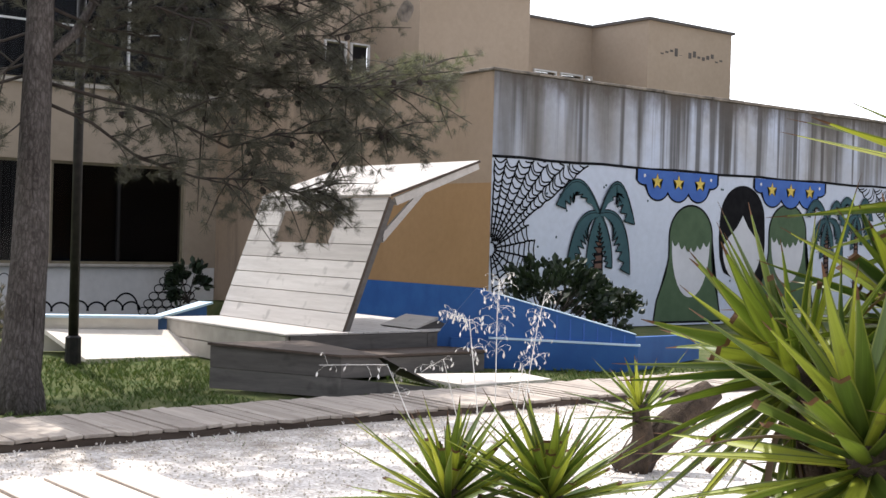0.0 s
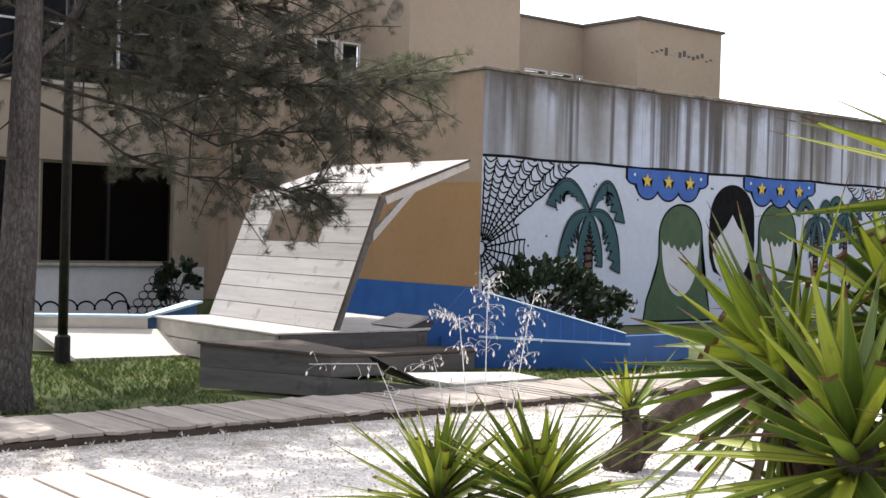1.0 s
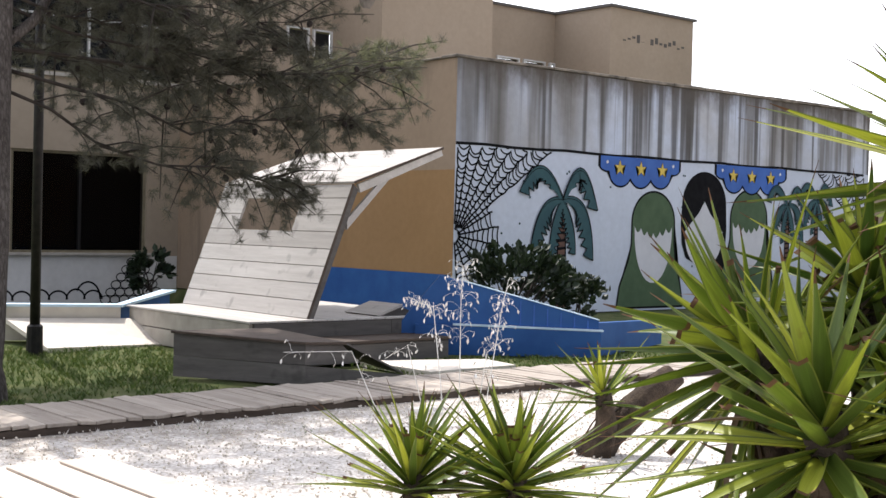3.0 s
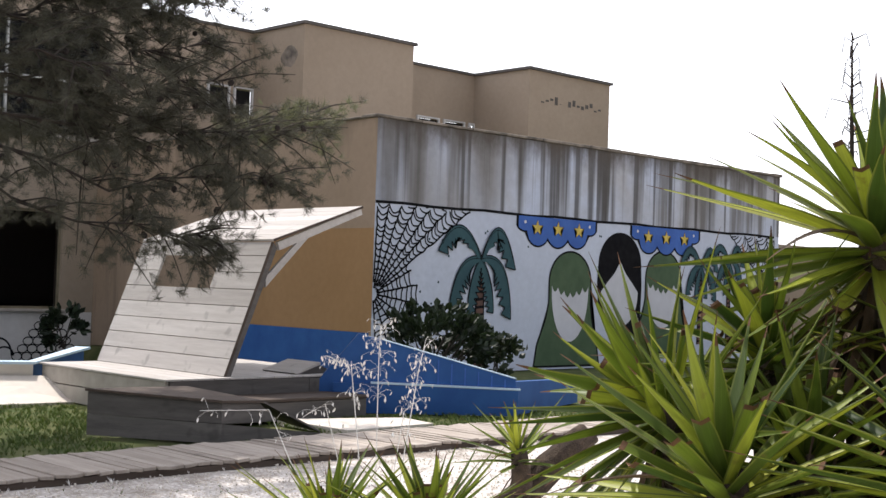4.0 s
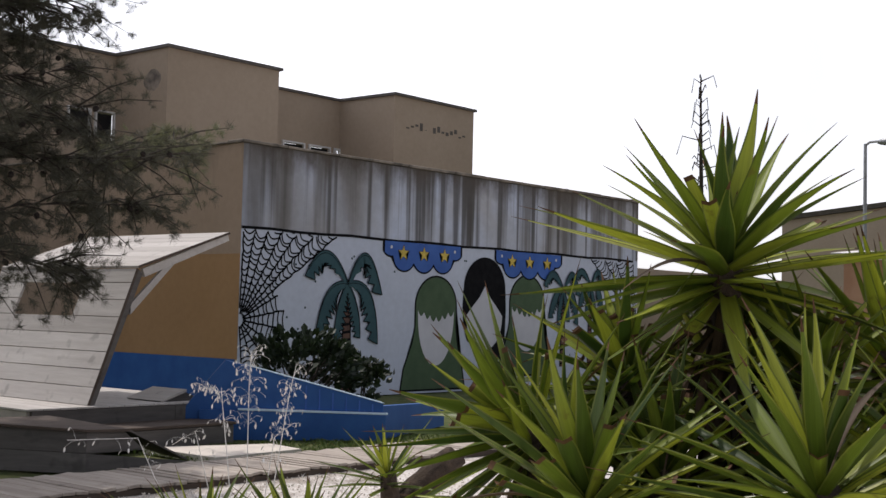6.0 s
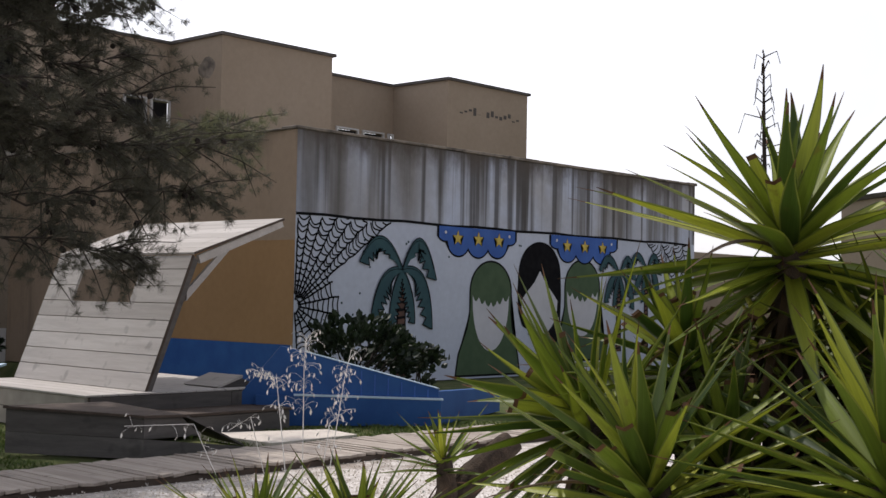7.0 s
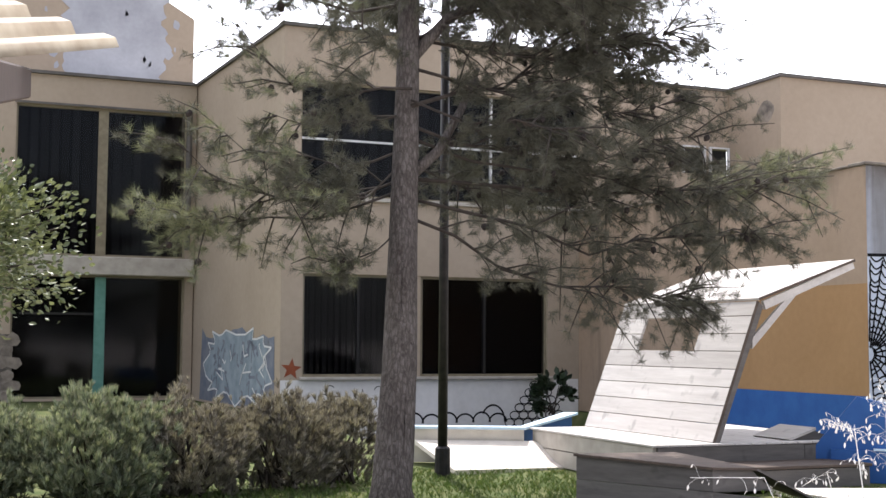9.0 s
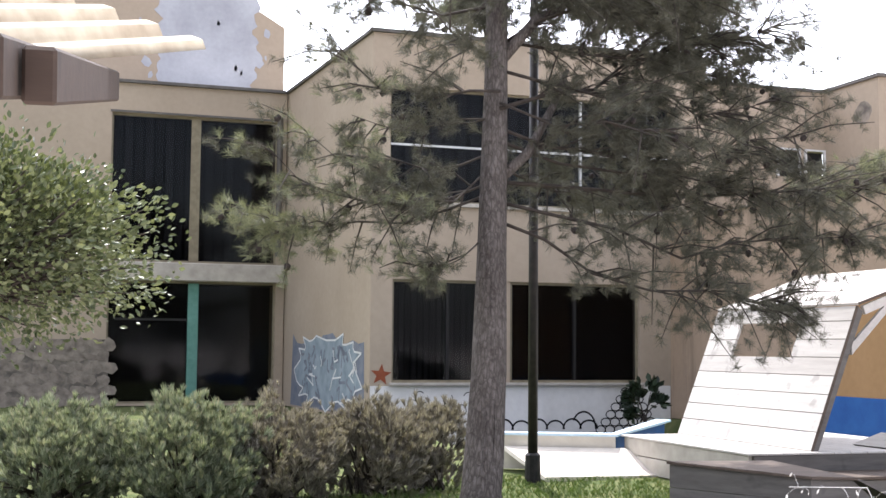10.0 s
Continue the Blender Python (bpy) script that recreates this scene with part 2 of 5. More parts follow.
M["graffiti_dark"] = plain("dark_blue_spray", (0.13, 0.15, 0.20), (0.20, 0.21, 0.24), 4, 0.8, 0, 0.1)
M["stone"] = plain("rubble_stone", (0.30, 0.255, 0.21), (0.15, 0.125, 0.105), 5, 0.9, 0, 0.5)
M["sheet"] = plain("corrugated_sheet", (0.33, 0.285, 0.21), (0.19, 0.145, 0.095), 5.0, 0.65, 0, 0.1)


def bark_look():
    """Grey pine bark: upright plates with dark fissures and fine flakes."""
    m, nt, b = shade("pine_bark", 0.95, 0, 0.15)
    v = nd(nt, "ShaderNodeTexVoronoi", Scale=1.0)
    v.feature = 'DISTANCE_TO_EDGE'
    warp = nt.nodes.new("ShaderNodeVectorMath")
    nt.links.new(where(nt, (34, 34, 9)), warp.inputs[0])
    nt.links.new(grain(nt, where(nt), 16, 3), warp.inputs[1])
    nt.links.new(warp.outputs[0], v.inputs["Vector"])
    fine = grain(nt, where(nt, (30, 30, 14)), 1.0, 6, 0.7)
    c = mix(nt, ramp(nt, fine, [(0.35, (0, 0, 0)), (0.65, (1, 1, 1))]), (0.075, 0.064, 0.058), (0.165, 0.148, 0.138))
    c = mix(nt, ramp(nt, v.outputs["Distance"], [(0.0, (0.55, 0.55, 0.55)), (0.2, (0, 0, 0))]), c, (0.028, 0.023, 0.02))
    c = mix(nt, 0.6, c, ramp(nt, grain(nt, where(nt), 2.5, 4), [(0.35, (0.55, 0.53, 0.52)), (0.65, (1, 1, 1))]), 'MULTIPLY')
    nt.links.new(c, b.inputs["Base Color"])
    relief(nt, b, v.outputs["Distance"], 0.9, 0.02)
    return m


M["bark"] = bark_look()
M["twig"] = plain("brown_twig", (0.03, 0.024, 0.02), (0.06, 0.048, 0.04), 12, 0.9, 0, 0.4)
M["cone"] = plain("pine_cone", (0.022, 0.017, 0.015), (0.045, 0.034, 0.03), 30, 0.9, 0, 0.6)
M["needle"] = leafy("pine_needles", (0.055, 0.054, 0.040), (0.125, 0.122, 0.09), 0.2, 0.6, 1.2)
# For fresh tips; also paints the sunlit look of the left foliage.
M["needle_pale"] = leafy("pale_pine_needles", (0.13, 0.14, 0.09), (0.26, 0.27, 0.18), 0.3, 0.6, 1.2)
M["yucca_edge"] = leafy("yucca_leaf_edge", (0.08, 0.11, 0.02), (0.19, 0.215, 0.04), 0.2, 0.35, 4.0)


def yucca_look():
    """Glossy striped sword leaf that glows yellow-green where the sun shines through it."""
    m, nt, b = shade("yucca_leaf", 0.42, 0, 0.26)
    info = nt.nodes.new("ShaderNodeObjectInfo")
    c = ramp(nt, info.outputs["Random"], [(0.0, (0.045, 0.08, 0.018)), (0.5, (0.19, 0.25, 0.032)), (1.0, (0.44, 0.46, 0.055))])
    t = ramp(nt, info.outputs["Random"], [(0.0, (0.025, 0.055, 0.008)), (0.5, (0.10, 0.16, 0.014)), (1.0, (0.36, 0.41, 0.035))])
    s = grain(nt, where(nt, (90, 1.2, 8), True), 1.0, 4, 0.6)
    streaks = ramp(nt, s, [(0.3, (0.6, 0.6, 0.55)), (0.7, (1, 1, 1))])
    worn = ramp(nt, grain(nt, where(nt), 16, 3), [(0.64, (0, 0, 0)), (0.74, (0.6, 0.6, 0.6))])
    c = mix(nt, worn, mix(nt, 0.75, c, streaks, 'MULTIPLY'), (0.12, 0.09, 0.03))
    t = mix(nt, worn, mix(nt, 0.75, t, streaks, 'MULTIPLY'), (0.16, 0.11, 0.02))
    nt.links.new(c, b.inputs["Base Color"])
    relief(nt, b, s, 0.3, 0.004)
    tr = nt.nodes.new("ShaderNodeBsdfTranslucent")
    nt.links.new(t, tr.inputs[0])
    ms = nd(nt, "ShaderNodeMixShader", Fac=0.2)
    nt.links.new(b.outputs[0], ms.inputs[1])
    nt.links.new(tr.outputs[0], ms.inputs[2])
    nt.links.new(ms.outputs[0], nt.nodes["Material Output"].inputs[0])
    return m


M["yucca"] = yucca_look()
M["yucca_dry"] = leafy("dry_yucca_leaf", (0.035, 0.022, 0.013), (0.12, 0.075, 0.04), 0.15, 0.7, 5.0)
M["tip"] = plain("brown_leaf_tip", (0.09, 0.045, 0.022), (0.14, 0.07, 0.035), 20, 0.8)
M["ytrunk"] = plain("yucca_trunk", (0.11, 0.08, 0.058), (0.045, 0.034, 0.027), 14, 0.95, 0, 1.0)
M["bush"] = leafy("dark_bush_leaf", (0.010, 0.02, 0.009), (0.028, 0.046, 0.02), 0.1, 0.5, 2.0)
M["rosemary"] = leafy("hedge_leaf", (0.11, 0.145, 0.095), (0.34, 0.37, 0.275), 0.3, 0.6, 2.2, (0.42, 0.38, 0.32), 0.2)
M["rosemary_dry"] = leafy("dry_hedge_leaf", (0.12, 0.105, 0.092), (0.41, 0.37, 0.325), 0.25, 0.7, 2.2)
M["broad"] = leafy("broad_leaf", (0.05, 0.068, 0.03), (0.19, 0.215, 0.105), 0.2, 0.3, 1.5)
M["grass"] = leafy("grass_blade", (0.055, 0.10, 0.025), (0.13, 0.19, 0.05), 0.3, 0.6, 0.9, (0.28, 0.26, 0.12), 0.15)
M["straw"] = leafy("dry_grass", (0.74, 0.71, 0.67), (0.88, 0.86, 0.83), 0.0, 0.6, 8)
M["far_roof"] = plain("far_orange_roof", (0.36, 0.20, 0.12), (0.44, 0.27, 0.17), 2, 0.8)


def glass_pane(name):
    """Thin dusty glass: lets light straight through, with a weak gloss."""
    m, nt, b = shade(name, 0.08, 0, 0.5)
    tr, gl = nt.nodes.new("ShaderNodeBsdfTransparent"), nt.nodes.new("ShaderNodeBsdfGlossy")
    tr.inputs[0].default_value = (0.55, 0.55, 0.58, 1)
    gl.inputs[0].default_value = (0.8, 0.8, 0.8, 1)
    gl.inputs["Roughness"].default_value = 0.06
    ms = nd(nt, "ShaderNodeMixShader", Fac=0.01)
    nt.links.new(tr.outputs[0], ms.inputs[1])
    nt.links.new(gl.outputs[0], ms.inputs[2])
    nt.links.new(ms.outputs[0], nt.nodes["Material Output"].inputs[0])
    return m


M["glass"] = glass_pane("dusty_glass")


def ground_look():
    """White gravel with earth patches and dry leaves; lawn soil beyond the boardwalk."""
    m, nt, b = shade("ground", 0.95, 0, 0.1)
    at = where(nt)
    v = nd(nt, "ShaderNodeTexVoronoi", Scale=42.0)
    nt.links.new(at, v.inputs["Vector"])
    pebble = mix(nt, ramp(nt, v.outputs["Color"], [(0.1, (0, 0, 0)), (0.9, (1, 1, 1))]), (0.60, 0.56, 0.53), (0.80, 0.77, 0.74))
    gap = ramp(nt, v.outputs["Distance"], [(0.35, (1, 1, 1)), (0.75, (0.62, 0.58, 0.54))])
    g = mix(nt, 0.8, pebble, gap, 'MULTIPLY')
    g = mix(nt, ramp(nt, grain(nt, at, 1.1, 6, 0.7), [(0.55, (0, 0, 0)), (0.80, (0.6, 0.6, 0.6))]), g, (0.44, 0.38, 0.30))
    strip = nd(nt, "ShaderNodeMapRange", **{"From Min": 6.7, "From Max": 8.0})
    xy = nt.nodes.new("ShaderNodeSeparateXYZ")
    nt.links.new(at, xy.inputs[0])
    nt.links.new(xy.outputs[1], strip.inputs[0])
    dirt = nt.nodes.new("ShaderNodeMath")
    dirt.operation = 'MULTIPLY_ADD'
    nt.links.new(strip.outputs[0], dirt.inputs[0])
    dirt.inputs[1].default_value = 0.22
    nt.links.new(grain(nt, at, 2.3, 7, 0.75), dirt.inputs[2])
    g = mix(nt, ramp(nt, dirt.outputs[0], [(0.60, (0, 0, 0)), (0.78, (0.85, 0.85, 0.85))]), g, (0.27, 0.23, 0.19))
    soil = mix(nt, ramp(nt, grain(nt, at, 3.0, 6), [(0.35, (0, 0, 0)), (0.65, (1, 1, 1))]), (0.06, 0.085, 0.03), (0.12, 0.125, 0.055))
    xyz = nt.nodes.new("ShaderNodeSeparateXYZ")
    nt.links.new(at, xyz.inputs[0])
    ad = nt.nodes.new("ShaderNodeMath")
    ad.operation = 'MULTIPLY_ADD'
    nt.links.new(grain(nt, at, 2.0, 4), ad.inputs[0])
    ad.inputs[1].default_value = 0.5
    nt.links.new(xyz.outputs[1], ad.inputs[2])
    edge = nd(nt, "ShaderNodeMapRange", **{"From Min": 8.9, "From Max": 9.15})
    nt.links.new(ad.outputs[0], edge.inputs[0])
    nt.links.new(mix(nt, edge.outputs[0], g, soil), b.inputs["Base Color"])
    relief(nt, b, v.outputs["Distance"], 0.5, 0.02)
    return m


M["ground"] = ground_look()


# ---- mesh helpers ----
def finish(name, bm, material, parent=None, label="", smooth=False):
    me = bpy.data.meshes.new(name)
    bmesh.ops.recalc_face_normals(bm, faces=bm.faces)
    bm.to_mesh(me)
    bm.free()
    for mt in (material if isinstance(material, (list, tuple)) else [material]):
        me.materials.append(mt)
    if smooth:
        for p in me.polygons:
            p.use_smooth = True
    ob = new(name, me)
    if parent is not None:
        ob.parent = parent
    if label:
        ob["label"] = label
    return ob


def part(name, bm, material, parent, label="", smooth=False):
    return finish(name, bm, material, parent, label, smooth)


def raw(name, verts, faces, material, parent=None, label="", smooth=False):
    me = bpy.data.meshes.new(name)
    me.from_pydata(verts, [], faces)
    me.materials.append(material)
    if smooth:
        for p in me.polygons:
            p.use_smooth = True
    ob = new(name, me)
    if parent is not None:
        ob.parent = parent
    if label:
        ob["label"] = label
    return ob


def box(bm, x0, x1, y0, y1, z0, z1, bevel=0.0):
    r = bmesh.ops.create_cube(bm, size=1)
    vs = r["verts"]
    bmesh.ops.scale(bm, verts=vs, vec=(x1 - x0, y1 - y0, z1 - z0))
    bmesh.ops.translate(bm, verts=vs, vec=((x0 + x1) / 2, (y0 + y1) / 2, (z0 + z1) / 2))
    if bevel:
        es = list({e for v in vs for e in v.link_edges})
        bmesh.ops.bevel(bm, geom=es, offset=bevel, segments=1, affect='EDGES')
    return bm


def boxed(*a, **k):
    return box(bmesh.new(), *a, **k)


def thing(name, at=(0, 0, 0), label="", category="", group="", kind=""):
    e = new(name)
    e.location = at
    e.empty_display_size = 0.2
    return tagged(e, label, category, group, kind)


def prism(bm, pts, depth):
    """A flat outline (list of 3D points in one plane) given a thickness along the vector depth."""
    a = [bm.verts.new(p) for p in pts]
    b = [bm.verts.new(Vector(p) + Vector(depth)) for p in pts]
    bm.faces.new(a)
    bm.faces.new(b[::-1])
    n = len(pts)
    for i in range(n):
        bm.faces.new((a[i], b[i], b[(i + 1) % n], a[(i + 1) % n]))
    return bm


def tube(bm, pts, radii, sides=6):
    """A tapered tube through points."""
    rings = []
    pts = [Vector(p) for p in pts]
    for i, p in enumerate(pts):
        d = (pts[min(i + 1, len(pts) - 1)] - pts[max(i - 1, 0)]).normalized()
        u = d.orthogonal().normalized() if abs(d.z) > 0.9 else d.cross(Vector((0, 0, 1))).normalized()
        w = d.cross(u)
        r = radii[i] if isinstance(radii, (list, tuple)) else radii
        rings.append([bm.verts.new(p + (u * math.cos(k * math.tau / sides) + w * math.sin(k * math.tau / sides)) * r) for k in range(sides)])
    for a, b in zip(rings, rings[1:]):
        for k in range(sides):
            bm.faces.new((a[k], a[(k + 1) % sides], b[(k + 1) % sides], b[k]))
    bm.faces.new(rings[0][::-1])
    bm.faces.new(rings[-1])
    return bm


def wall_with_holes(bm, a0, a1, z0, z1, d0, d1, holes, axis='x'):
    """A wall along x (or y) from a0 to a1, between depths d0 and d1, with openings (a, b, low, high)."""
    cuts = sorted({a0, a1, *[h[0] for h in holes], *[h[1] for h in holes]})
    for p, q in zip(cuts, cuts[1:]):
        mid = (p + q) / 2
        gaps = sorted((h[2], h[3]) for h in holes if h[0] < mid < h[1])
        z = z0
        for lo, hi in gaps + [(z1, z1)]:
            if lo - z > 1e-4:
                if axis == 'x':
                    box(bm, p, q, d0, d1, z, lo)
                else:
                    box(bm, d0, d1, p, q, z, lo)
            z = hi
    bmesh.ops.remove_doubles(bm, verts=bm.verts, dist=1e-4)
    return bm


# ---- ground ----
def terrain():
    n = 90
    xs = [-400, -120, -40, -14] + [-8 + i * 0.45 for i in range(n)] + [45, 70, 140, 400]
    ys = [-400, -120, -40, -14] + [-8 + i * 0.45 for i in range(n)] + [45, 70, 140, 400]
    vs, fs = [], []
    for y in ys:
        for x in xs:
            h = 0.035 * noise.noise((x * 0.6, y * 0.6, 0)) if abs(x) < 40 and abs(y) < 40 else 0
            if 7.6 < y < 9.1 or y > 13.2:
                h *= 0.15
            sunk = 0.62 if 6.4 < x < 12.3 and 16.4 < y < 24.0 else 0
            vs.append((x, y, h - 0.02 - sunk))
    w = len(xs)
    for j in range(len(ys) - 1):
        for i in range(w - 1):
            fs.append((j * w + i, j * w + i + 1, (j + 1) * w + i + 1, (j + 1) * w + i))
    return raw("ground", vs, fs, M["ground"], None, "", True)


tagged(terrain(), "white gravel ground with bare earth and lawn", "ground", kind="structure")


# ---- main building ----
ROOF = 7.42


def pane_rows(win, x0, x1, y, z0, z1, nx, nz, bar, mat, mat_pane, slats=0, post=None):
    """Frame bars, panes and blinds of one window in a wall along x, seen from -y."""
    wx, wz = (x1 - x0) / nx, (z1 - z0) / nz
    fb = bmesh.new()
    box(fb, x0, x0 + bar, y, y + 0.08, z0, z1)
    box(fb, x1 - bar, x1, y, y + 0.08, z0, z1)
    box(fb, x0 + bar, x1 - bar, y, y + 0.08, z1 - bar, z1)
    box(fb, x0 + bar, x1 - bar, y, y + 0.08, z0, z0 + bar)
    part("window_frame", fb, M["frame"], win)
    for i in range(1, nx):
        part("mullion", boxed(x0 + i * wx - (post or bar) / 2, x0 + i * wx + (post or bar) / 2, y - 0.005, y + 0.075, z0 + bar, z1 - bar), mat, win)
    for j in range(1, nz):
        for i in range(nx):
            part("transom", boxed(x0 + i * wx + bar, x0 + (i + 1) * wx - bar, y + 0.004, y + 0.07, z0 + j * wz - bar / 2, z0 + j * wz + bar / 2), mat, win)
    for i in range(nx):
        p = part("pane", boxed(x0 + i * wx + bar, x0 + (i + 1) * wx - bar, y + 0.03, y + 0.04, z0 + bar, z1 - bar), mat_pane, win)
        p.visible_shadow = False
    for i in range(slats):
        sx = x0 + 0.06 + (x1 - x0 - 0.12) * (i + 0.5) / slats
        w = (x1 - x0) / slats * 0.36
        # Two near-black tones alternate; both hold the shade behind the glass.
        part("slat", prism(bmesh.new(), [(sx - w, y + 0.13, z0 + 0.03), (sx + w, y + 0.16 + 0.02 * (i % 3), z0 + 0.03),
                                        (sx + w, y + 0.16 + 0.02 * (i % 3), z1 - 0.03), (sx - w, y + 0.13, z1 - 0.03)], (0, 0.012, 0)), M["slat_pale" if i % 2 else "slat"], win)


# front wall with two large windows
LOW = (7.08, 12.29, 0.71, 2.68)
UP = (7.0, 13.04, 4.18, 6.4)
tagged(finish("wall_front", wall_with_holes(bmesh.new(), 6.65, 13.85, -0.7, ROOF, 23.6, 23.9, [LOW, UP]), M["tan"]),
       "tan rendered wall of a two-storey school building", "wall", kind="structure")
tagged(finish("wall_front_return", boxed(13.55, 13.85, 23.902, 25.6, 4.0, ROOF), M["tan"]), "tan rendered return wall", "wall", kind="structure")
tagged(finish("wall_side", prism(bmesh.new(), [(6.65, 23.602, 0), (6.32, 30.4, 0), (6.32, 30.4, ROOF), (6.65, 23.602, ROOF)], (0.25, 0.25, 0)), M["tan"]),
       "tan rendered side wall with graffiti", "wall", kind="structure")
# Room surfaces are near-black, so the dimness inside is in their colour.
tagged(finish("room_back", wall_with_holes(bmesh.new(), 6.95, 13.5, 0.02, 7.2, 25.2, 25.3, []), M["room_shade"]), "room wall behind the windows, shade put into its near-black colour", "wall", kind="structure")
tagged(finish("room_floor", boxed(6.95, 13.5, 23.905, 25.19, 3.3, 3.5), M["room_shade"]), "floor between the storeys, shade put into its near-black colour", "floor", kind="structure")

w1 = thing("window_1", (0, 0, 0), "dark ground-floor window with vertical blinds", "window", kind="structure")
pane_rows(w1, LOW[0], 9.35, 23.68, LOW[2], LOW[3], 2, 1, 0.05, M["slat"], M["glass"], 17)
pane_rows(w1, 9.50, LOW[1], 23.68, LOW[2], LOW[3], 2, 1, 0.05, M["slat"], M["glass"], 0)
part("jamb", boxed(9.36, 9.49, 23.63, 23.83, LOW[2], LOW[3]), M["tan"], w1)
part("window_sill", boxed(LOW[0] - 0.06, LOW[1] + 0.1, 23.5, 23.66, 0.655, 0.712, bevel=0.008), M["concrete"], w1, "pale concrete sill")
w2 = thing("window_2", (0, 0, 0), "dark upper-floor window with pale frames", "window", kind="structure")
pane_rows(w2, UP[0], UP[1], 23.68, UP[2], UP[3], 3, 2, 0.038, M["white_frame"], M["glass"], 22)
part("window_sill", boxed(UP[0] - 0.05, UP[1] + 0.05, 23.52, 23.67, 4.1, 4.176, bevel=0.008), M["concrete"], w2)

# white painted band under the low window, with drawn arches and stones
band = tagged(finish("white_band", boxed(6.66, 12.98, 23.592, 23.599, -0.6, 0.65), M["white_band"]),
              "white painted wall band with black outline drawings", "wall painting", kind="structure")


def ring(bm, cx, cz, rx, rz, y, a0=0, a1=360, w=0.02, n=14, axis='x'):
    """A painted arc, as a thin raised strip on a wall along x at depth y."""
    prev = None
    for i in range(n + 1):
        a = radians(a0 + (a1 - a0) * i / n)
        c, s = math.cos(a), math.sin(a)
        row = [bm.verts.new((cx + (rx + k) * c, y, cz + (rz + k) * s)) for k in (-w / 2, w / 2)]
        if prev:
            bm.faces.new((prev[0], prev[1], row[1], row[0]))
        prev = row
    return bm


ar = bmesh.new()
for i in range(7):
    ring(ar, 9.0 + i * 0.36, -0.2, 0.19, 0.17 + 0.03 * (i % 2), 23.588, 0, 180, 0.035)
ring(ar, 11.05, -0.2, 0.26, 0.34, 23.587, 0, 150, 0.035)
part("painted_arches", ar, M["black"], band, "black painted arches")
st = bmesh.new()
for r in range(6):
    for i in range(7 - r):
        ring(st, 11.42 + r * 0.11 + i * 0.2, -0.22 + r * 0.15, 0.105, 0.08, 23.588, 0, 360, 0.022, 10)
part("painted_stones", st, M["black"], band, "black outlines of painted stones")
sw = bmesh.new()
for i in range(9):
    ring(sw, 7.5 + 0.14 * i, 0.28 + 0.16 * math.sin(i * 1.7), 0.1, 0.11, 23.588, 40 * i, 40 * i + 200, 0.016, 8)
part("painted_scribble", sw, M["black"], band, "thin black scribble")


def star_pts(cx, cz, r, y, turn=0.0, inner=0.42):
    return [(cx + (r if k % 2 == 0 else r * inner) * math.sin(turn + k * math.pi / 5), y,
             cz + (r if k % 2 == 0 else r * inner) * math.cos(turn + k * math.pi / 5)) for k in range(10)]


tagged(finish("painted_star", prism(bmesh.new(), star_pts(6.87, 0.86, 0.21, 23.597, 0.1), (0, -0.004, 0)), M["rust"]),
       "rust-red painted five-pointed star on the wall", "wall painting")

# graffiti on the side wall: blocks and outlines
gr = thing("graffiti", (6.6, 26.5, 1.0), "grey-blue sprayed graffiti with white outlines", "graffiti")


def side_x(y):
    return 6.65 - 0.33 * (y - 23.6) / 6.8


def on_side(bm, outline, off):
    bm.faces.new([bm.verts.new((side_x(y) - off - 6.6, y - 26.5, z - 1.0)) for y, z in outline])
    return bm


rg = random.Random(4)


def stroke(bm, pts, w, off):
    for (y0, z0), (y1, z1) in zip(pts, pts[1:]):
        d = Vector((y1 - y0, z1 - z0)).normalized() * w / 2
        on_side(bm, [(y0 - d.y, z0 + d.x), (y1 - d.y, z1 + d.x), (y1 + d.y, z1 - d.x), (y0 + d.y, z0 - d.x)], off)


edge_top = [(23.95 + 0.36 * i, 1.55 + rg.uniform(-0.14, 0.14)) for i in range(16)]
part("colour_field", on_side(bmesh.new(), [(23.9, 0.05)] + edge_top + [(29.5, 0.05)], 0.004), M["graffiti_dark"], gr, "dark blue sprayed field")
o = []
for k in range(40):
    a = k * math.tau / 40
    r = 0.95 + (0.17 if k % 3 == 0 else -0.06) + rg.uniform(-0.08, 0.08)
    o.append((26.55 + 2.25 * r * math.copysign(abs(math.cos(a)) ** 0.6, math.cos(a)), 0.86 + 0.72 * r * math.copysign(abs(math.sin(a)) ** 0.6, math.sin(a))))
part("letter_field", on_side(bmesh.new(), o, 0.007), M["graffiti"], gr, "pale grey sprayed letter shapes")
wl = bmesh.new()
stroke(wl, o + [o[0]], 0.038, 0.0112)
for q in range(12):
    y, z = rg.uniform(24.5, 28.5), rg.uniform(0.4, 1.35)
    stroke(wl, [(y, z), (y + rg.uniform(-.3, .3), z + rg.uniform(-.25, .25)), (y + rg.uniform(-.4, .4), z + rg.uniform(-.3, .3))], 0.035, 0.0125)
part("white_outline", wl, M["white_frame"], gr)["kind"] = "stuff"
bl = bmesh.new()
for q in range(46):
    y, z = rg.uniform(24.4, 28.6), rg.uniform(0.35, 1.42)
    stroke(bl, [(y, z), (y + rg.uniform(-0.22, 0.22), z + rg.uniform(-0.25, 0.1)), (y + rg.uniform(-0.3, 0.3), z - rg.uniform(0.05, 0.3))], 0.06, 0.0095)
part("letter_stroke", bl, M["graffiti_dark"], gr)["kind"] = "stuff"

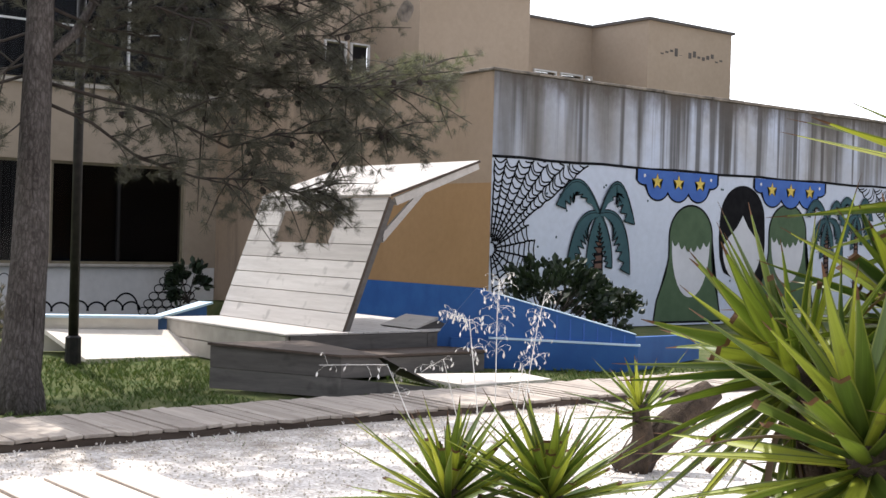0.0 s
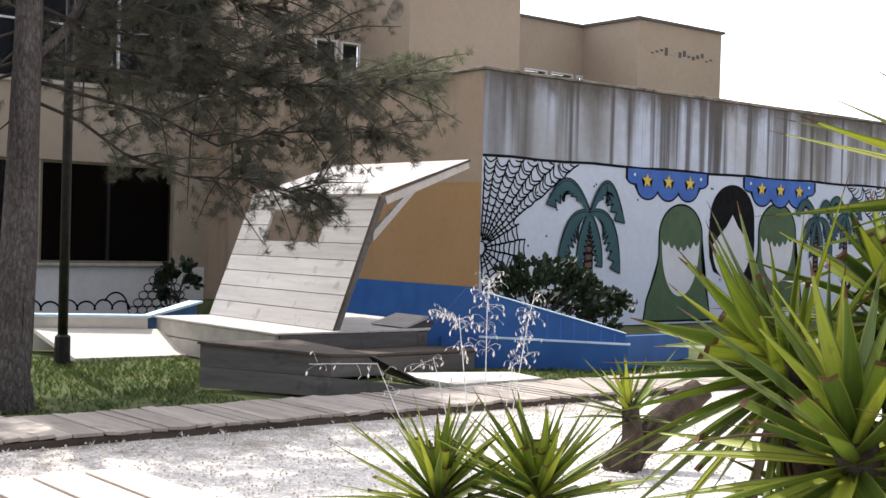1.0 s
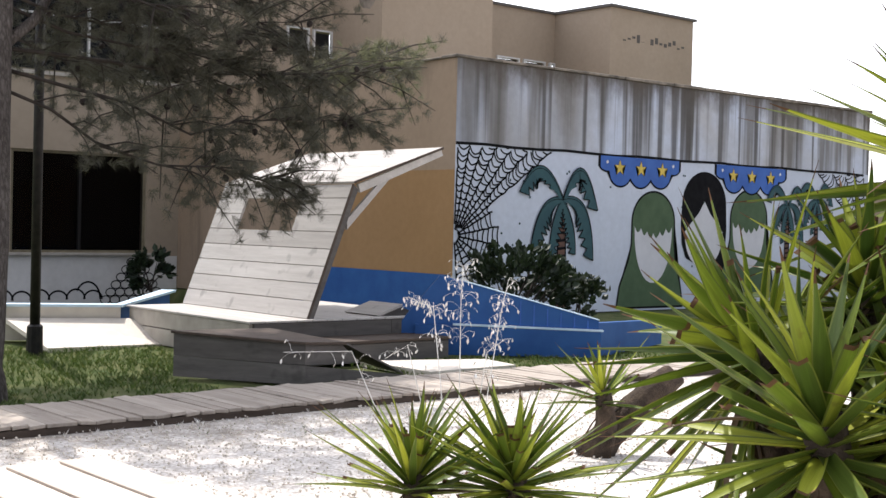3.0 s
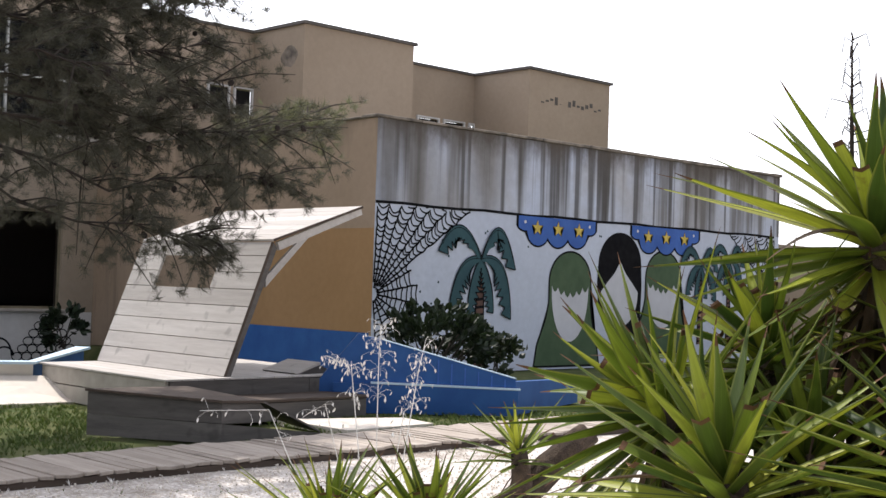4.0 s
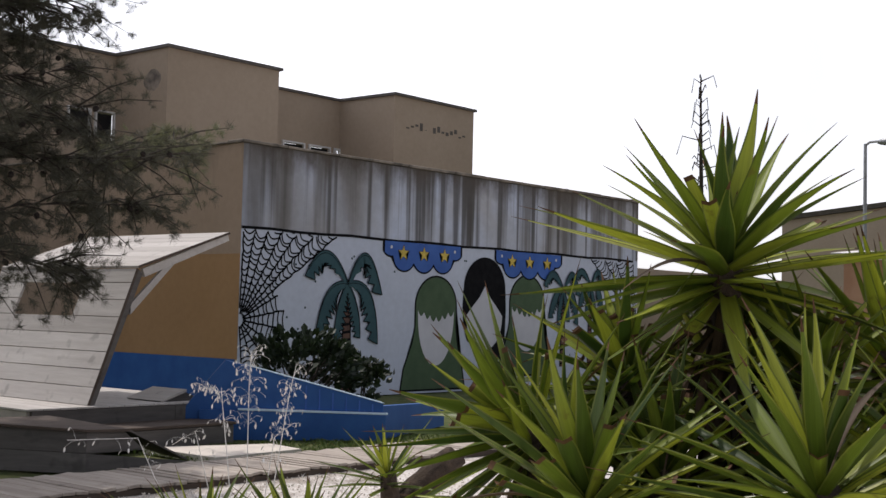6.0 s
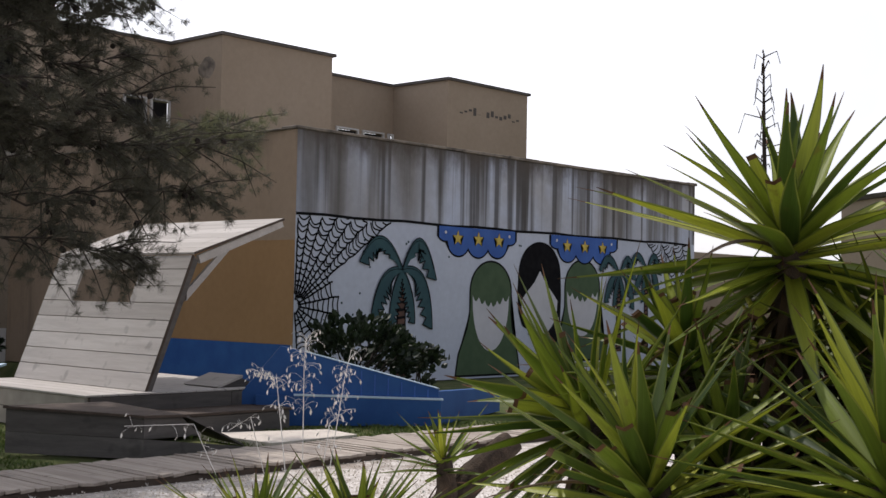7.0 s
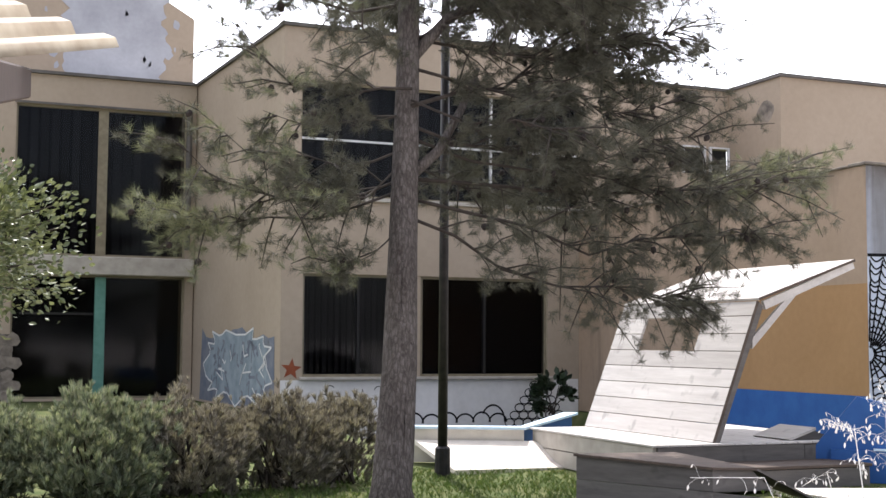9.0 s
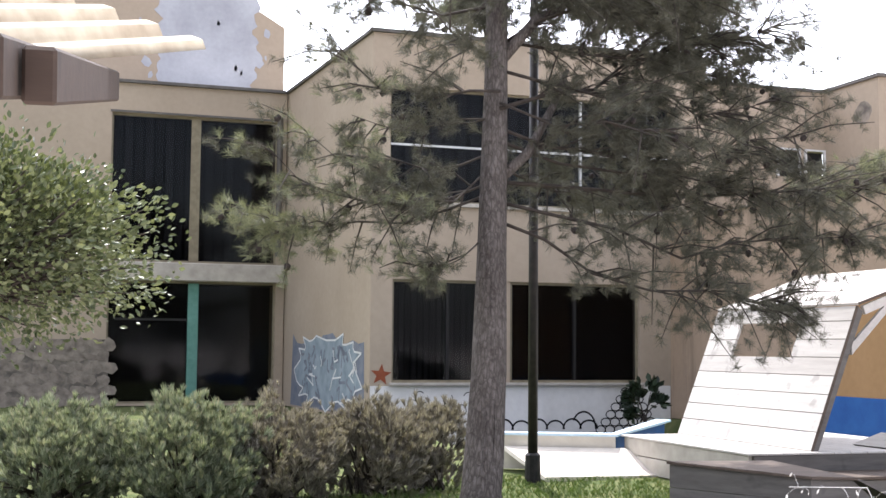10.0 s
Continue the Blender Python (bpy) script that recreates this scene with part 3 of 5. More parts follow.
# glazed wing set back
GL = (2.24, 6.1, 0.05, 2.86)
GU = (2.24, 6.1, 3.30, 6.72)
tagged(finish("wall_wing", wall_with_holes(bmesh.new(), -9.0, 6.3, 0, ROOF, 30.2, 30.5, [GL, GU]), M["tan"]),
       "tan rendered wall with tall dark glazing", "wall", kind="structure")
# Behind the glazing the same near-black colour stands for shade.
tagged(finish("wing_back", boxed(-9.0, 6.3, 32.0, 32.2, 0, ROOF - 0.1), M["room_shade"]), "room wall behind the glazing, shade put into its near-black colour", "wall", kind="structure")
tagged(finish("wing_floor", boxed(-9.0, 6.3, 30.51, 31.99, 2.85, 3.3), M["room_shade"]), "floor slab behind the glazing, shade put into its near-black colour", "floor", kind="structure")
w3 = thing("window_3", (0, 0, 0), "tall dark upper glazing with ochre frame", "window", kind="structure")
pane_rows(w3, GU[0], GU[1], 30.3, GU[2], GU[3], 2, 1, 0.045, M["frame"], M["glass"], 16, 0.22)
w4 = thing("window_4", (0, 0, 0), "tall dark ground-floor glazing with green mullion", "window", kind="structure")
pane_rows(w4, GL[0], GL[1], 30.3, GL[2], GL[3], 2, 1, 0.045, M["slat"], M["glass"], 0)
part("green_mullion", boxed(4.06, 4.30, 30.2, 30.285, 0.05, 2.82, bevel=0.01), M["green_frame"], w4, "green painted post")
part("glazing_rail", boxed(2.43, 4.05, 30.292, 30.299, 1.95, 2.0), M["slat"], w4)
tagged(finish("lintel_strip", boxed(2.2, 6.14, 30.17, 30.198, 6.73, 6.78), M["flash"]), "dark flashing strip over the tall glazing", "lintel", kind="structure")
tagged(finish("ledge", boxed(2.0, 6.27, 29.95, 30.198, 2.86, 3.28, bevel=0.02), M["concrete"]), "concrete ledge between storeys", "ledge", kind="structure")
tagged(finish("downpipe", tube(bmesh.new(), [(6.12, 30.1, 3.5), (6.12, 30.1, ROOF - 0.6)], 0.07, 8), M["flash"]), "grey rain downpipe on the wall", "pipe")

# peeling tower behind the wing
tagged(finish("wall_tower", prism(bmesh.new(), [(-9, 33.0, 0), (6.75, 33.0, 0), (6.75, 33.0, 9.75), (4.2, 33.0, 11.2), (-9, 33.0, 12.4)], (0, 4, 0)), M["tan"]),
       "tan tower wall with peeling paint", "wall", kind="structure")
pt = bmesh.new()
rp = random.Random(9)
edges = [(3.5 + 0.22 * noise.noise((0, i * 0.5, 2)) + rp.uniform(-0.03, 0.03), 6.02 + 0.45 * noise.noise((9, i * 0.3, 2)) + rp.uniform(-0.03, 0.03), 7.3 + 0.105 * i) for i in range(31)]
for (l0, r0, z0), (l1, r1, z1) in zip(edges, edges[1:]):
    pt.faces.new([pt.verts.new(p) for p in ((l0, 32.99, z0), (r0, 32.99, z0), (r1, 32.99, z1), (l1, 32.99, z1))])
for k in range(26):
    cx, cz, r = rp.uniform(3.0, 6.3), rp.uniform(7.5, 9.8), rp.uniform(0.05, 0.16)
    pt.faces.new([pt.verts.new((cx + r * rp.uniform(0.5, 1.2) * math.cos(a), 32.987, cz + r * 1.6 * rp.uniform(0.5, 1.2) * math.sin(a))) for a in (0, 1, 2, 3, 4, 5.2)])
tagged(finish("peeled_patch", pt, M["patch"]), "grey-blue patch of bare render on the tower", "wall patch", kind="structure")

# stepped upper storey behind the low building
tagged(finish("wall_upper", wall_with_holes(bmesh.new(), 13.852, 29.26, 3.5, ROOF, 25.6, 25.9,
              [(16.85, 17.45, 5.4, 6.05), (17.6, 18.3, 5.4, 6.05), (23.6, 24.4, 5.4, 6.05), (24.6, 25.4, 5.4, 6.05), (25.6, 26.2, 5.4, 6.05)]), M["tan"]),
       "tan rendered upper wall with small windows", "wall", kind="structure")
for x0, x1, y0 in ((18.15, 21.6, 23.6), (25.8, 29.28, 23.48)):
    tagged(finish("wall_bay", boxed(x0, x1, y0, 25.598, 3.5, ROOF + 0.0), M["tan"]), "tan rendered projecting bay", "wall", kind="structure")
for x0, x1 in ((16.85, 17.45), (17.6, 18.12), (23.6, 24.4), (24.6, 25.4), (25.6, 25.78)):
    w = thing("window", (0, 0, 0), "small upper window with white frame", "window", "small upper windows", kind="structure")
    fb = bmesh.new()
    box(fb, x0 - 0.02, x1 + 0.02, 25.54, 25.6, 6.02, 6.06)
    box(fb, x0 - 0.02, x0 + 0.03, 25.54, 25.6, 5.4, 6.019)
    box(fb, x1 - 0.03, x1 + 0.02, 25.54, 25.6, 5.4, 6.019)
    part("window_frame", fb, M["white_frame"], w)
    # Opaque near-black sheet as pane; the dim inside is its colour.
    part("pane", boxed(x0, x1, 25.66, 25.68, 5.4, 6.0), M["room_shade"], w)
fl = bmesh.new()
box(fl, 6.58, 13.9, 23.52, 23.95, ROOF, ROOF + 0.07)
box(fl, 13.901, 18.08, 25.52, 25.95, ROOF, ROOF + 0.07)
box(fl, 18.081, 21.67, 23.52, 25.98, ROOF + 0.001, ROOF + 0.075)
box(fl, 21.671, 25.72, 25.52, 25.95, ROOF, ROOF + 0.07)
box(fl, 25.721, 29.35, 23.4, 25.98, ROOF + 0.001, ROOF + 0.075)
box(fl, -9, 6.24, 30.1, 30.55, ROOF, ROOF + 0.07)
prism(fl, [(6.58, 23.95, ROOF), (6.88, 23.95, ROOF), (6.55, 30.5, ROOF), (6.25, 30.5, ROOF)], (0, 0, 0.069))
tagged(finish("roof_edge", fl, M["flash"]), "dark metal flashing along the roof edge", "roof edge", kind="structure")
tagged(finish("roof", box(boxed(6.9, 13.54, 23.91, 33.0, ROOF - 0.12, ROOF - 0.04), 13.56, 29.2, 25.91, 33.0, ROOF - 0.12, ROOF - 0.04), M["concrete"]),
       "flat roof of the school building", "roof", kind="structure")
tagged(finish("chip_marks", (lambda bm: [box(bm, 26.3 + i * 0.19, 26.42 + i * 0.19, 23.472, 23.478, 6.56 + 0.05 * (i % 3), 6.6 + 0.06 * (i % 4)) for i in range(14)] and bm)(bmesh.new()), M["flash"]),
       "chipped marks on the bay wall", "wall marks", kind="structure")


bpz = bmesh.new()
rq = random.Random(6)
bpz.faces.new([bpz.verts.new((18.146, 24.15 + 0.34 * rq.uniform(0.75, 1.1) * math.cos(a * math.tau / 14), 6.7 + 0.27 * rq.uniform(0.7, 1.1) * math.sin(a * math.tau / 14))) for a in range(14)])
tagged(finish("broken_plaster", bpz, M["coping"]), "broken patch of plaster on the bay wall", "wall patch", kind="structure")


# rubble stone cladding at the wing
rs = random.Random(21)
shapes = []
for k in range(6):
    bm = bmesh.new()
    n = rs.randint(5, 7)
    o = [(math.cos(i * math.tau / n + rs.uniform(-.25, .25)) * rs.uniform(0.8, 1.1), 0, math.sin(i * math.tau / n + rs.uniform(-.25, .25)) * rs.uniform(0.75, 1.1)) for i in range(n)]
    prism(bm, o, (0, 0.5, 0))
    f = max(bm.faces, key=lambda q: -q.calc_center_median().y)
    bmesh.ops.inset_individual(bm, faces=[f], thickness=0.15, depth=0.12)
    bmesh.ops.recalc_face_normals(bm, faces=bm.faces)
    me = bpy.data.meshes.new("stone")
    bm.to_mesh(me)
    bm.free()
    me.materials.append(M["stone"])
    shapes.append(me)
tagged(finish("wing_roof", boxed(-9.0, 6.3, 30.51, 32.98, ROOF - 0.1, ROOF - 0.03), M["concrete"]), "flat roof of the glazed wing", "roof", kind="structure")
# Closes the room's side, in the same near-black shade colour.
tagged(finish("room_side", boxed(13.3, 13.5, 23.91, 25.19, 0.02, ROOF - 0.13), M["room_shade"]), "side wall of the room, shade put into its near-black colour", "wall", kind="structure")
clad = tagged(finish("stone_cladding", boxed(-2.2, 2.3, 30.17, 30.199, 0, 1.5), M["coping"]), "rubble stone cladding on the wall", "stone cladding", kind="structure")
for r in range(6):
    for i in range(15):
        s = new("stone", rs.choice(shapes))
        s.parent = clad
        s.location = (-2.1 + i * 0.305 + 0.15 * (r % 2) + rs.uniform(-.05, .05), 30.16, 0.12 + r * 0.25 + rs.uniform(-.04, .04))
        s.scale = (rs.uniform(0.13, 0.27), rs.uniform(0.1, 0.34), rs.uniform(0.08, 0.19))
        s.rotation_euler = (0, rs.uniform(0, 0.6), 0)

# ---- low building with the mural ----
tagged(finish("wall_low_side", boxed(13.0, 13.3, 15.202, 23.598, 0, 4.0), M["tan_low"]), "tan rendered side wall above an ochre base", "wall", kind="structure")
# Thin slab from z 0.655 to 2.28, more orange than the wall behind.
tagged(finish("ochre_base", boxed(12.990, 12.9945, 14.902, 18.9, 0.655, 2.28), M["ochre"]), "ochre lower wall, more orange than the render above", "wall", kind="structure")
tagged(finish("wall_mural", boxed(13.002, 24.6, 14.9, 15.2, 0, 2.70), M["mural_white"]), "white mural wall", "wall", kind="structure")
tagged(finish("wall_parapet", boxed(13.002, 24.6, 14.9, 15.2, 2.701, 4.0), M["parapet"]), "weathered pale blue parapet with dark rain stains", "wall", kind="structure")
tagged(finish("corner_strip", boxed(12.996, 13.0015, 14.9, 15.2, 0, 4.0), M["tan_low"]), "ochre rendered corner", "wall", kind="structure")
tagged(finish("wall_low_end", boxed(24.3, 24.598, 15.202, 25.5, 0, 4.0), M["tan_low"]), "ochre rendered end wall", "wall", kind="structure")
tagged(finish("roof_low", boxed(13.302, 24.298, 15.202, 25.598, 3.6, 3.75), M["concrete"]), "flat roof of the low building", "roof", kind="structure")
cp = bmesh.new()
rc = random.Random(3)
x = 12.96
while x < 24.6:
    L = rc.uniform(0.8, 1.4)
    box(cp, x, min(x + L - 0.012, 24.64), 14.86, 15.24, 4.0 + rc.uniform(0, 0.008), 4.045 + rc.uniform(0, 0.02), bevel=0.008)
    x += L
y = 15.25
while y < 23.4:
    L = rc.uniform(0.9, 1.4)
    box(cp, 12.95, 13.34, y, min(y + L - 0.012, 23.5), 4.0, 4.03 + rc.uniform(0, 0.01), bevel=0.008)
    y += L
tagged(finish("coping", cp, M["coping"]), "crumbling concrete coping on the parapet", "coping", kind="structure")


# ---- mural ----
mural = thing("mural", (13, 14.9, 0), "mural with spider webs, palms, clouds, stars and figures", "mural")
MO = Vector((13, 14.9, 0))


def flat(name, outlines, off, mat, label=""):
    """Painted shape(s) on the mural wall: outlines of (x, z), a few millimetres proud."""
    bm = bmesh.new()
    for o in outlines:
        bm.faces.new([bm.verts.new((x - MO.x, -off, z)) for x, z in o])
    bmesh.ops.triangulate(bm, faces=bm.faces)
    return part(name, bm, mat, mural, label)


def line(pts, w):
    out = []
    for (x0, z0), (x1, z1) in zip(pts, pts[1:]):
        d = Vector((x1 - x0, z1 - z0))
        if d.length < 1e-5:
            continue
        d = d.normalized() * w / 2
        out.append([(x0 - d.y, z0 + d.x), (x1 - d.y, z1 + d.x), (x1 + d.y, z1 - d.x), (x0 + d.y, z0 - d.x)])
    return out


def blob(cx, cz, rx, rz, n=22, a0=0, a1=360):
    return [(cx + rx * math.cos(radians(a0 + (a1 - a0) * i / n)), cz + rz * math.sin(radians(a0 + (a1 - a0) * i / n))) for i in range(n if a1 - a0 == 360 else n + 1)]


flat("top_line", line([(13.0 + 0.6 * i, 2.69 + 0.012 * math.sin(i * 1.9)) for i in range(20)], 0.045), 0.008, M["black"], "black line under the parapet")["kind"] = "stuff"


def web(cx, cz, flip, spokes, rings, name):
    """Corner web: hand-painted spokes from a hub on the wall's edge and sagging threads between them."""
    rw = random.Random(int(cx * 7))
    segs = []
    at = lambda deg, r: (cx + flip * r * math.cos(radians(deg)), cz + r * math.sin(radians(deg)))
    for deg, L in spokes:
        segs += line([at(deg + rw.uniform(-0.7, 0.7), L * k / 24) for k in range(2, 25)], 0.03)
    for (a, L), (b, L2) in zip(spokes, spokes[1:]):
        for r in rings:
            if r > (min(L, L2) + 0.02 if min(a, b) < 33 else max(L, L2)):
                break
            r0, r1 = r + rw.uniform(-0.03, 0.03), r + rw.uniform(-0.03, 0.03)
            sag = rw.uniform(0.02, 0.07)
            segs += line([at(a + (b - a) * k / 6, (r0 + (r1 - r0) * k / 6) * (1 - sag * math.sin(math.pi * k / 6))) for k in range(7)], 0.026)
    keep = [q for q in segs if all(13.0 < p[0] < 24.6 and 0.03 < p[1] < 2.68 for p in q)]
    flat(name, keep, 0.005, M["black"], "black painted spider web")["kind"] = "stuff"


RINGS = [0.12 + 0.1 * k for k in range(26)]
web(13.01, 1.26, 1, [(-84, 1.2), (-66, 1.15), (-48, 1.05), (-28, 0.96), (-8.5, 0.95), (9.8, 0.94), (26.6, 0.88), (34.0, 2.5), (42, 2.1), (50, 1.85), (59, 1.65), (69, 1.55), (79, 1.45), (88, 1.42)], RINGS, "spider_web")
web(24.58, 1.3, -1, [(-70, 1.2), (-45, 1.05), (-20, 0.95), (8, 0.95), (27, 0.9), (36, 2.3), (46, 1.95), (57, 1.65), (70, 1.5), (82, 1.4)], RINGS, "spider_web")


def frond(x0, z0, xp, zp, x1, z1, w, n=11):
    """Palm frond outline: an arched spine over a peak, a broad blade and long teeth along the inner edge."""
    spine = []
    cx, cz = 2 * xp - (x0 + x1) / 2, 2 * zp - (z0 + z1) / 2
    for i in range(n + 1):
        f = i / n
        spine.append(Vector(((1 - f) ** 2 * x0 + 2 * f * (1 - f) * cx + f * f * x1, (1 - f) ** 2 * z0 + 2 * f * (1 - f) * cz + f * f * z1)))
    hub = Vector((x0 * 0.6 + x1 * 0.4, min(z0, z1) - 0.25))
    inner, tips = [], []
    for i in range(n + 1):
        d = (spine[min(n, i + 1)] - spine[max(0, i - 1)]).normalized()
        q = Vector((d.y, -d.x))
        if q.dot(hub - spine[i]) < 0:
            q = -q
        blade = w * (0.2 + 0.8 * math.sin(math.pi * min(1, 0.08 + 0.8 * i / n))) * (1 if i < n else 0.15)
        inner.append(spine[i] + q * blade * 0.58)
        tips.append(spine[i] + q * blade + d * 0.28 * w)
    blades, edge = [], [tuple(v) for v in spine]
    for i in range(n):
        blades.append([tuple(spine[i]), tuple(spine[i + 1]), tuple(inner[i + 1]), tuple(inner[i])])
        if i:
            blades.append([tuple(inner[i]), tuple(inner[i + 1]), tuple(tips[i])])
    for i in range(n - 1, 0, -1):
        edge += [tuple(inner[i + 1]), tuple(tips[i])]
    return blades, [tuple(v) for v in spine], edge


def palm(cx, cz, s, base):
    tr = [(cx - 0.07 * s, cz), (cx + 0.07 * s, cz), (cx + 0.13 * s, base), (cx - 0.11 * s, base)]
    flat("palm_trunk", [tr], 0.0085, M["brown"], "brown painted palm trunk")
    bars = []
    z = base + 0.06
    while z < cz - 0.1:
        bars += line([(cx - 0.1 * s, z), (cx + 0.1 * s, z + 0.02)], 0.045 * s)
        z += 0.13 * s
    bars += line([(cx - 0.07 * s, cz), (cx - 0.11 * s, base)], 0.03) + line([(cx + 0.07 * s, cz), (cx + 0.13 * s, base)], 0.03)
    flat("trunk_banding", bars, 0.0095, M["black"])["kind"] = "stuff"
    k = 0.0
    for xp, zp, xe, ze, w in ((-0.22, -0.42, -0.30, -1.1, 0.26), (0.25, -0.42, 0.33, -0.95, 0.26), (-0.47, -0.17, -0.72, -0.85, 0.37), (0.55, -0.17, 0.76, -1.05, 0.37),
                              (-0.52, 0.5, -1.0, 0.06, 0.36), (0.43, 0.5, 0.84, -0.2, 0.36)):
        k += 0.003
        blades, spine, edge = frond(cx, cz, cx + xp * s, cz + zp * s, cx + xe * s, cz + ze * s, w * s)
        flat("palm_frond", blades, 0.010 + k, M["palm"], "teal painted palm frond")
        bars = line(edge, 0.018 * s) + line([(x, z - 0.045 * s) for x, z in spine[:-1]], 0.012 * s)
        flat("frond_outline", bars, 0.0112 + k, M["black"])["kind"] = "stuff"


palm(15.36, 1.93, 1.0, 0.1)
palm(21.7, 2.0, 0.72, 0.4)
palm(22.7, 2.12, 0.66, 0.4)


def cloud(x0, x1):
    w = x1 - x0
    c = (x0 + x1) / 2
    lobes = [(x0 + 0.09 * w, 2.57, 0.10 * w, 0.15), (x0 + 0.25 * w, 2.43, 0.135 * w, 0.26), (c, 2.42, 0.135 * w, 0.26), (x0 + 0.75 * w, 2.43, 0.135 * w, 0.26), (x1 - 0.09 * w, 2.57, 0.10 * w, 0.15)]
    for k, off, mat in ((0.03, 0.006, "black"), (0.0, 0.009, "cloud")):
        under = []
        for i in range(41):
            xx = x0 - 0.03 + (w + 0.06) * i / 40
            low = [b - (q + k) * math.sqrt(max(0, 1 - ((xx - a) / (r + k)) ** 2)) for a, b, r, q in lobes if abs(xx - a) < r + k]
            if low:
                under.append((xx, min(low)))
        flat("cloud_body", [[p, q, (q[0], 2.672), (p[0], 2.672)] for p, q in zip(under, under[1:])], off, M[mat])
    for f in (0.24, 0.5, 0.77):
        flat("star_outline", [[(a, z) for a, _, z in star_pts(x0 + f * w, 2.48, 0.155, 0)]], 0.0125, M["brown"])
        flat("star", [[(a, z) for a, _, z in star_pts(x0 + f * w, 2.48, 0.135, 0)]], 0.015, M["yellow"], "yellow painted star")
    for xd in (x0 + 0.09 * w, x1 - 0.09 * w):
        flat("cloud_dot", [blob(xd, 2.57, 0.03, 0.03, 8)], 0.0125, M["white_frame"])


cloud(16.24, 18.36)
cloud(19.40, 21.62)


def figure(cx, top, w, base, mat, parted, chin):
    """Plain hair and head shapes, without features."""
    h = w / 2
    arch = blob(cx, top - h * 0.95, h, h * 0.95, 16, 0, 180)
    if parted:
        o = arch + [(cx - h * 1.04, top - h * 1.5), (cx - h * 0.98, top - h * 2.1), (cx - h * 0.8, top - h * 2.5), (cx + h * 0.8, top - h * 3.1), (cx + h * 1.0, top - h * 2.6), (cx + h * 1.04, top - h * 1.6)]
    else:
        o = arch + [(cx - h * 1.0, top - h * 1.6), (cx - h * 1.12, top - h * 2.1), (cx - h * 1.5, top - h * 2.9), (cx - h * 1.62, base), (cx + h * 1.5, base), (cx + h * 1.35, top - h * 2.9), (cx + h * 1.08, top - h * 2.1), (cx + h * 1.0, top - h * 1.6)]
    flat("hair_outline", line(o + [o[0]], 0.035), 0.0055, M["black"])["kind"] = "stuff"
    flat("hair", [o], 0.005, M[mat], "plain painted hair shape")
    fw = h * 0.88
    if parted:
        brow = [(cx - fw, top - h * 1.75), (cx - fw * 0.7, top - h * 1.5), (cx - fw * 0.3, top - h * 1.2), (cx, top - h * 0.85), (cx + fw * 0.3, top - h * 1.2), (cx + fw * 0.7, top - h * 1.5), (cx + fw, top - h * 1.75)]
    else:
        brow = []
        for k in range(6):
            for j in range(5):
                f = (k + j / 5) / 6
                brow.append((cx - fw + 2 * fw * f, top - h * (1.18 + 0.1 * math.cos(math.pi * (2 * f - 1))) - h * 0.17 * math.sin(math.pi * j / 5)))
        brow.append((cx + fw, top - h * 1.08))
    low = brow[-1][1]
    jaw = [(cx + fw * math.cos(radians(a)), low - (low - chin) * math.sin(radians(a)) ** 0.9) for a in range(12, 175, 12)]
    flat("head", [brow + jaw], 0.0085, M["face"], "plain pale painted oval")


figure(17.68, 2.10, 1.15, 0.05, "hair", False, 0.48)
figure(19.10, 2.50, 1.25, 0.25, "black", True, 0.75)
figure(20.46, 2.22, 1.15, 0.25, "hair", False, 0.72)
rd = random.Random(12)
flat("speckle", [blob(rd.uniform(13.9, 23.5), rd.uniform(0.6, 2.5), 0.022, 0.022, 6) for _ in range(46)], 0.0045, M["palm_dark"], "small dark dots")["kind"] = "stuff"

# ---- boardwalk ----
bj = bmesh.new()
for y0 in (8.03, 8.47, 8.89):
    box(bj, -6, 12.5, y0, y0 + 0.06, -0.05, 0.026)
bw = tagged(finish("boardwalk", bj, M["dark_wood"]), "low weathered wooden boardwalk on the gravel", "boardwalk", kind="structure")
rb = random.Random(8)
boards = []
for k in range(6):
    bm = boxed(-0.0535, 0.0535, -0.475, 0.475, 0, 0.026, bevel=0.004)
    for v in bm.verts:
        v.co.z += 0.004 * math.sin(v.co.y * 7 + k) + 0.004 * (k % 3 - 1) * v.co.x / 0.05
    me = bpy.data.meshes.new("board")
    bm.to_mesh(me)
    bm.free()
    me.materials.append(M["walk_wood"])
    boards.append(me)
x = -5.9
while x < 12.4:
    o = new("board", boards[rb.randrange(6)])
    o.parent = bw
    o.location = (x, 8.49 + rb.uniform(-0.015, 0.015), 0.028 + rb.uniform(0, 0.005))
    o.rotation_euler = (0, 0, rb.uniform(-0.012, 0.012))
    x += 0.114

# deck by the camera's feet side
dk = tagged(finish("deck", box(boxed(-1.5, 3.36, 6.3, 6.38, 0.0, 0.055), -1.5, 3.36, 4.2, 4.28, 0.0, 0.055), M["dark_wood"]), "sun-bleached low wooden deck on the gravel", "deck", kind="structure")
for i in range(17):
    x = 3.22 - i * 0.29
    b = part("deck_board", boxed(x - 0.128, x + 0.128, 3.6 + rb.uniform(-.03, .03), 6.6 + rb.uniform(-0.03, 0.03), 0.056, 0.096, bevel=0.005), M["deck_wood"], dk)

# ---- wooden stage with leaning screen ----
stage = thing("wooden_stage", (8, 12, 0), "weathered wooden stage platform beside the blue basin", "stage")


def sp(name, bm, mat, label="", par=None, org=(8, 12, 0)):
    bmesh.ops.translate(bm, verts=bm.verts, vec=-Vector(org))
    return part(name, bm, mat, par or stage, label)


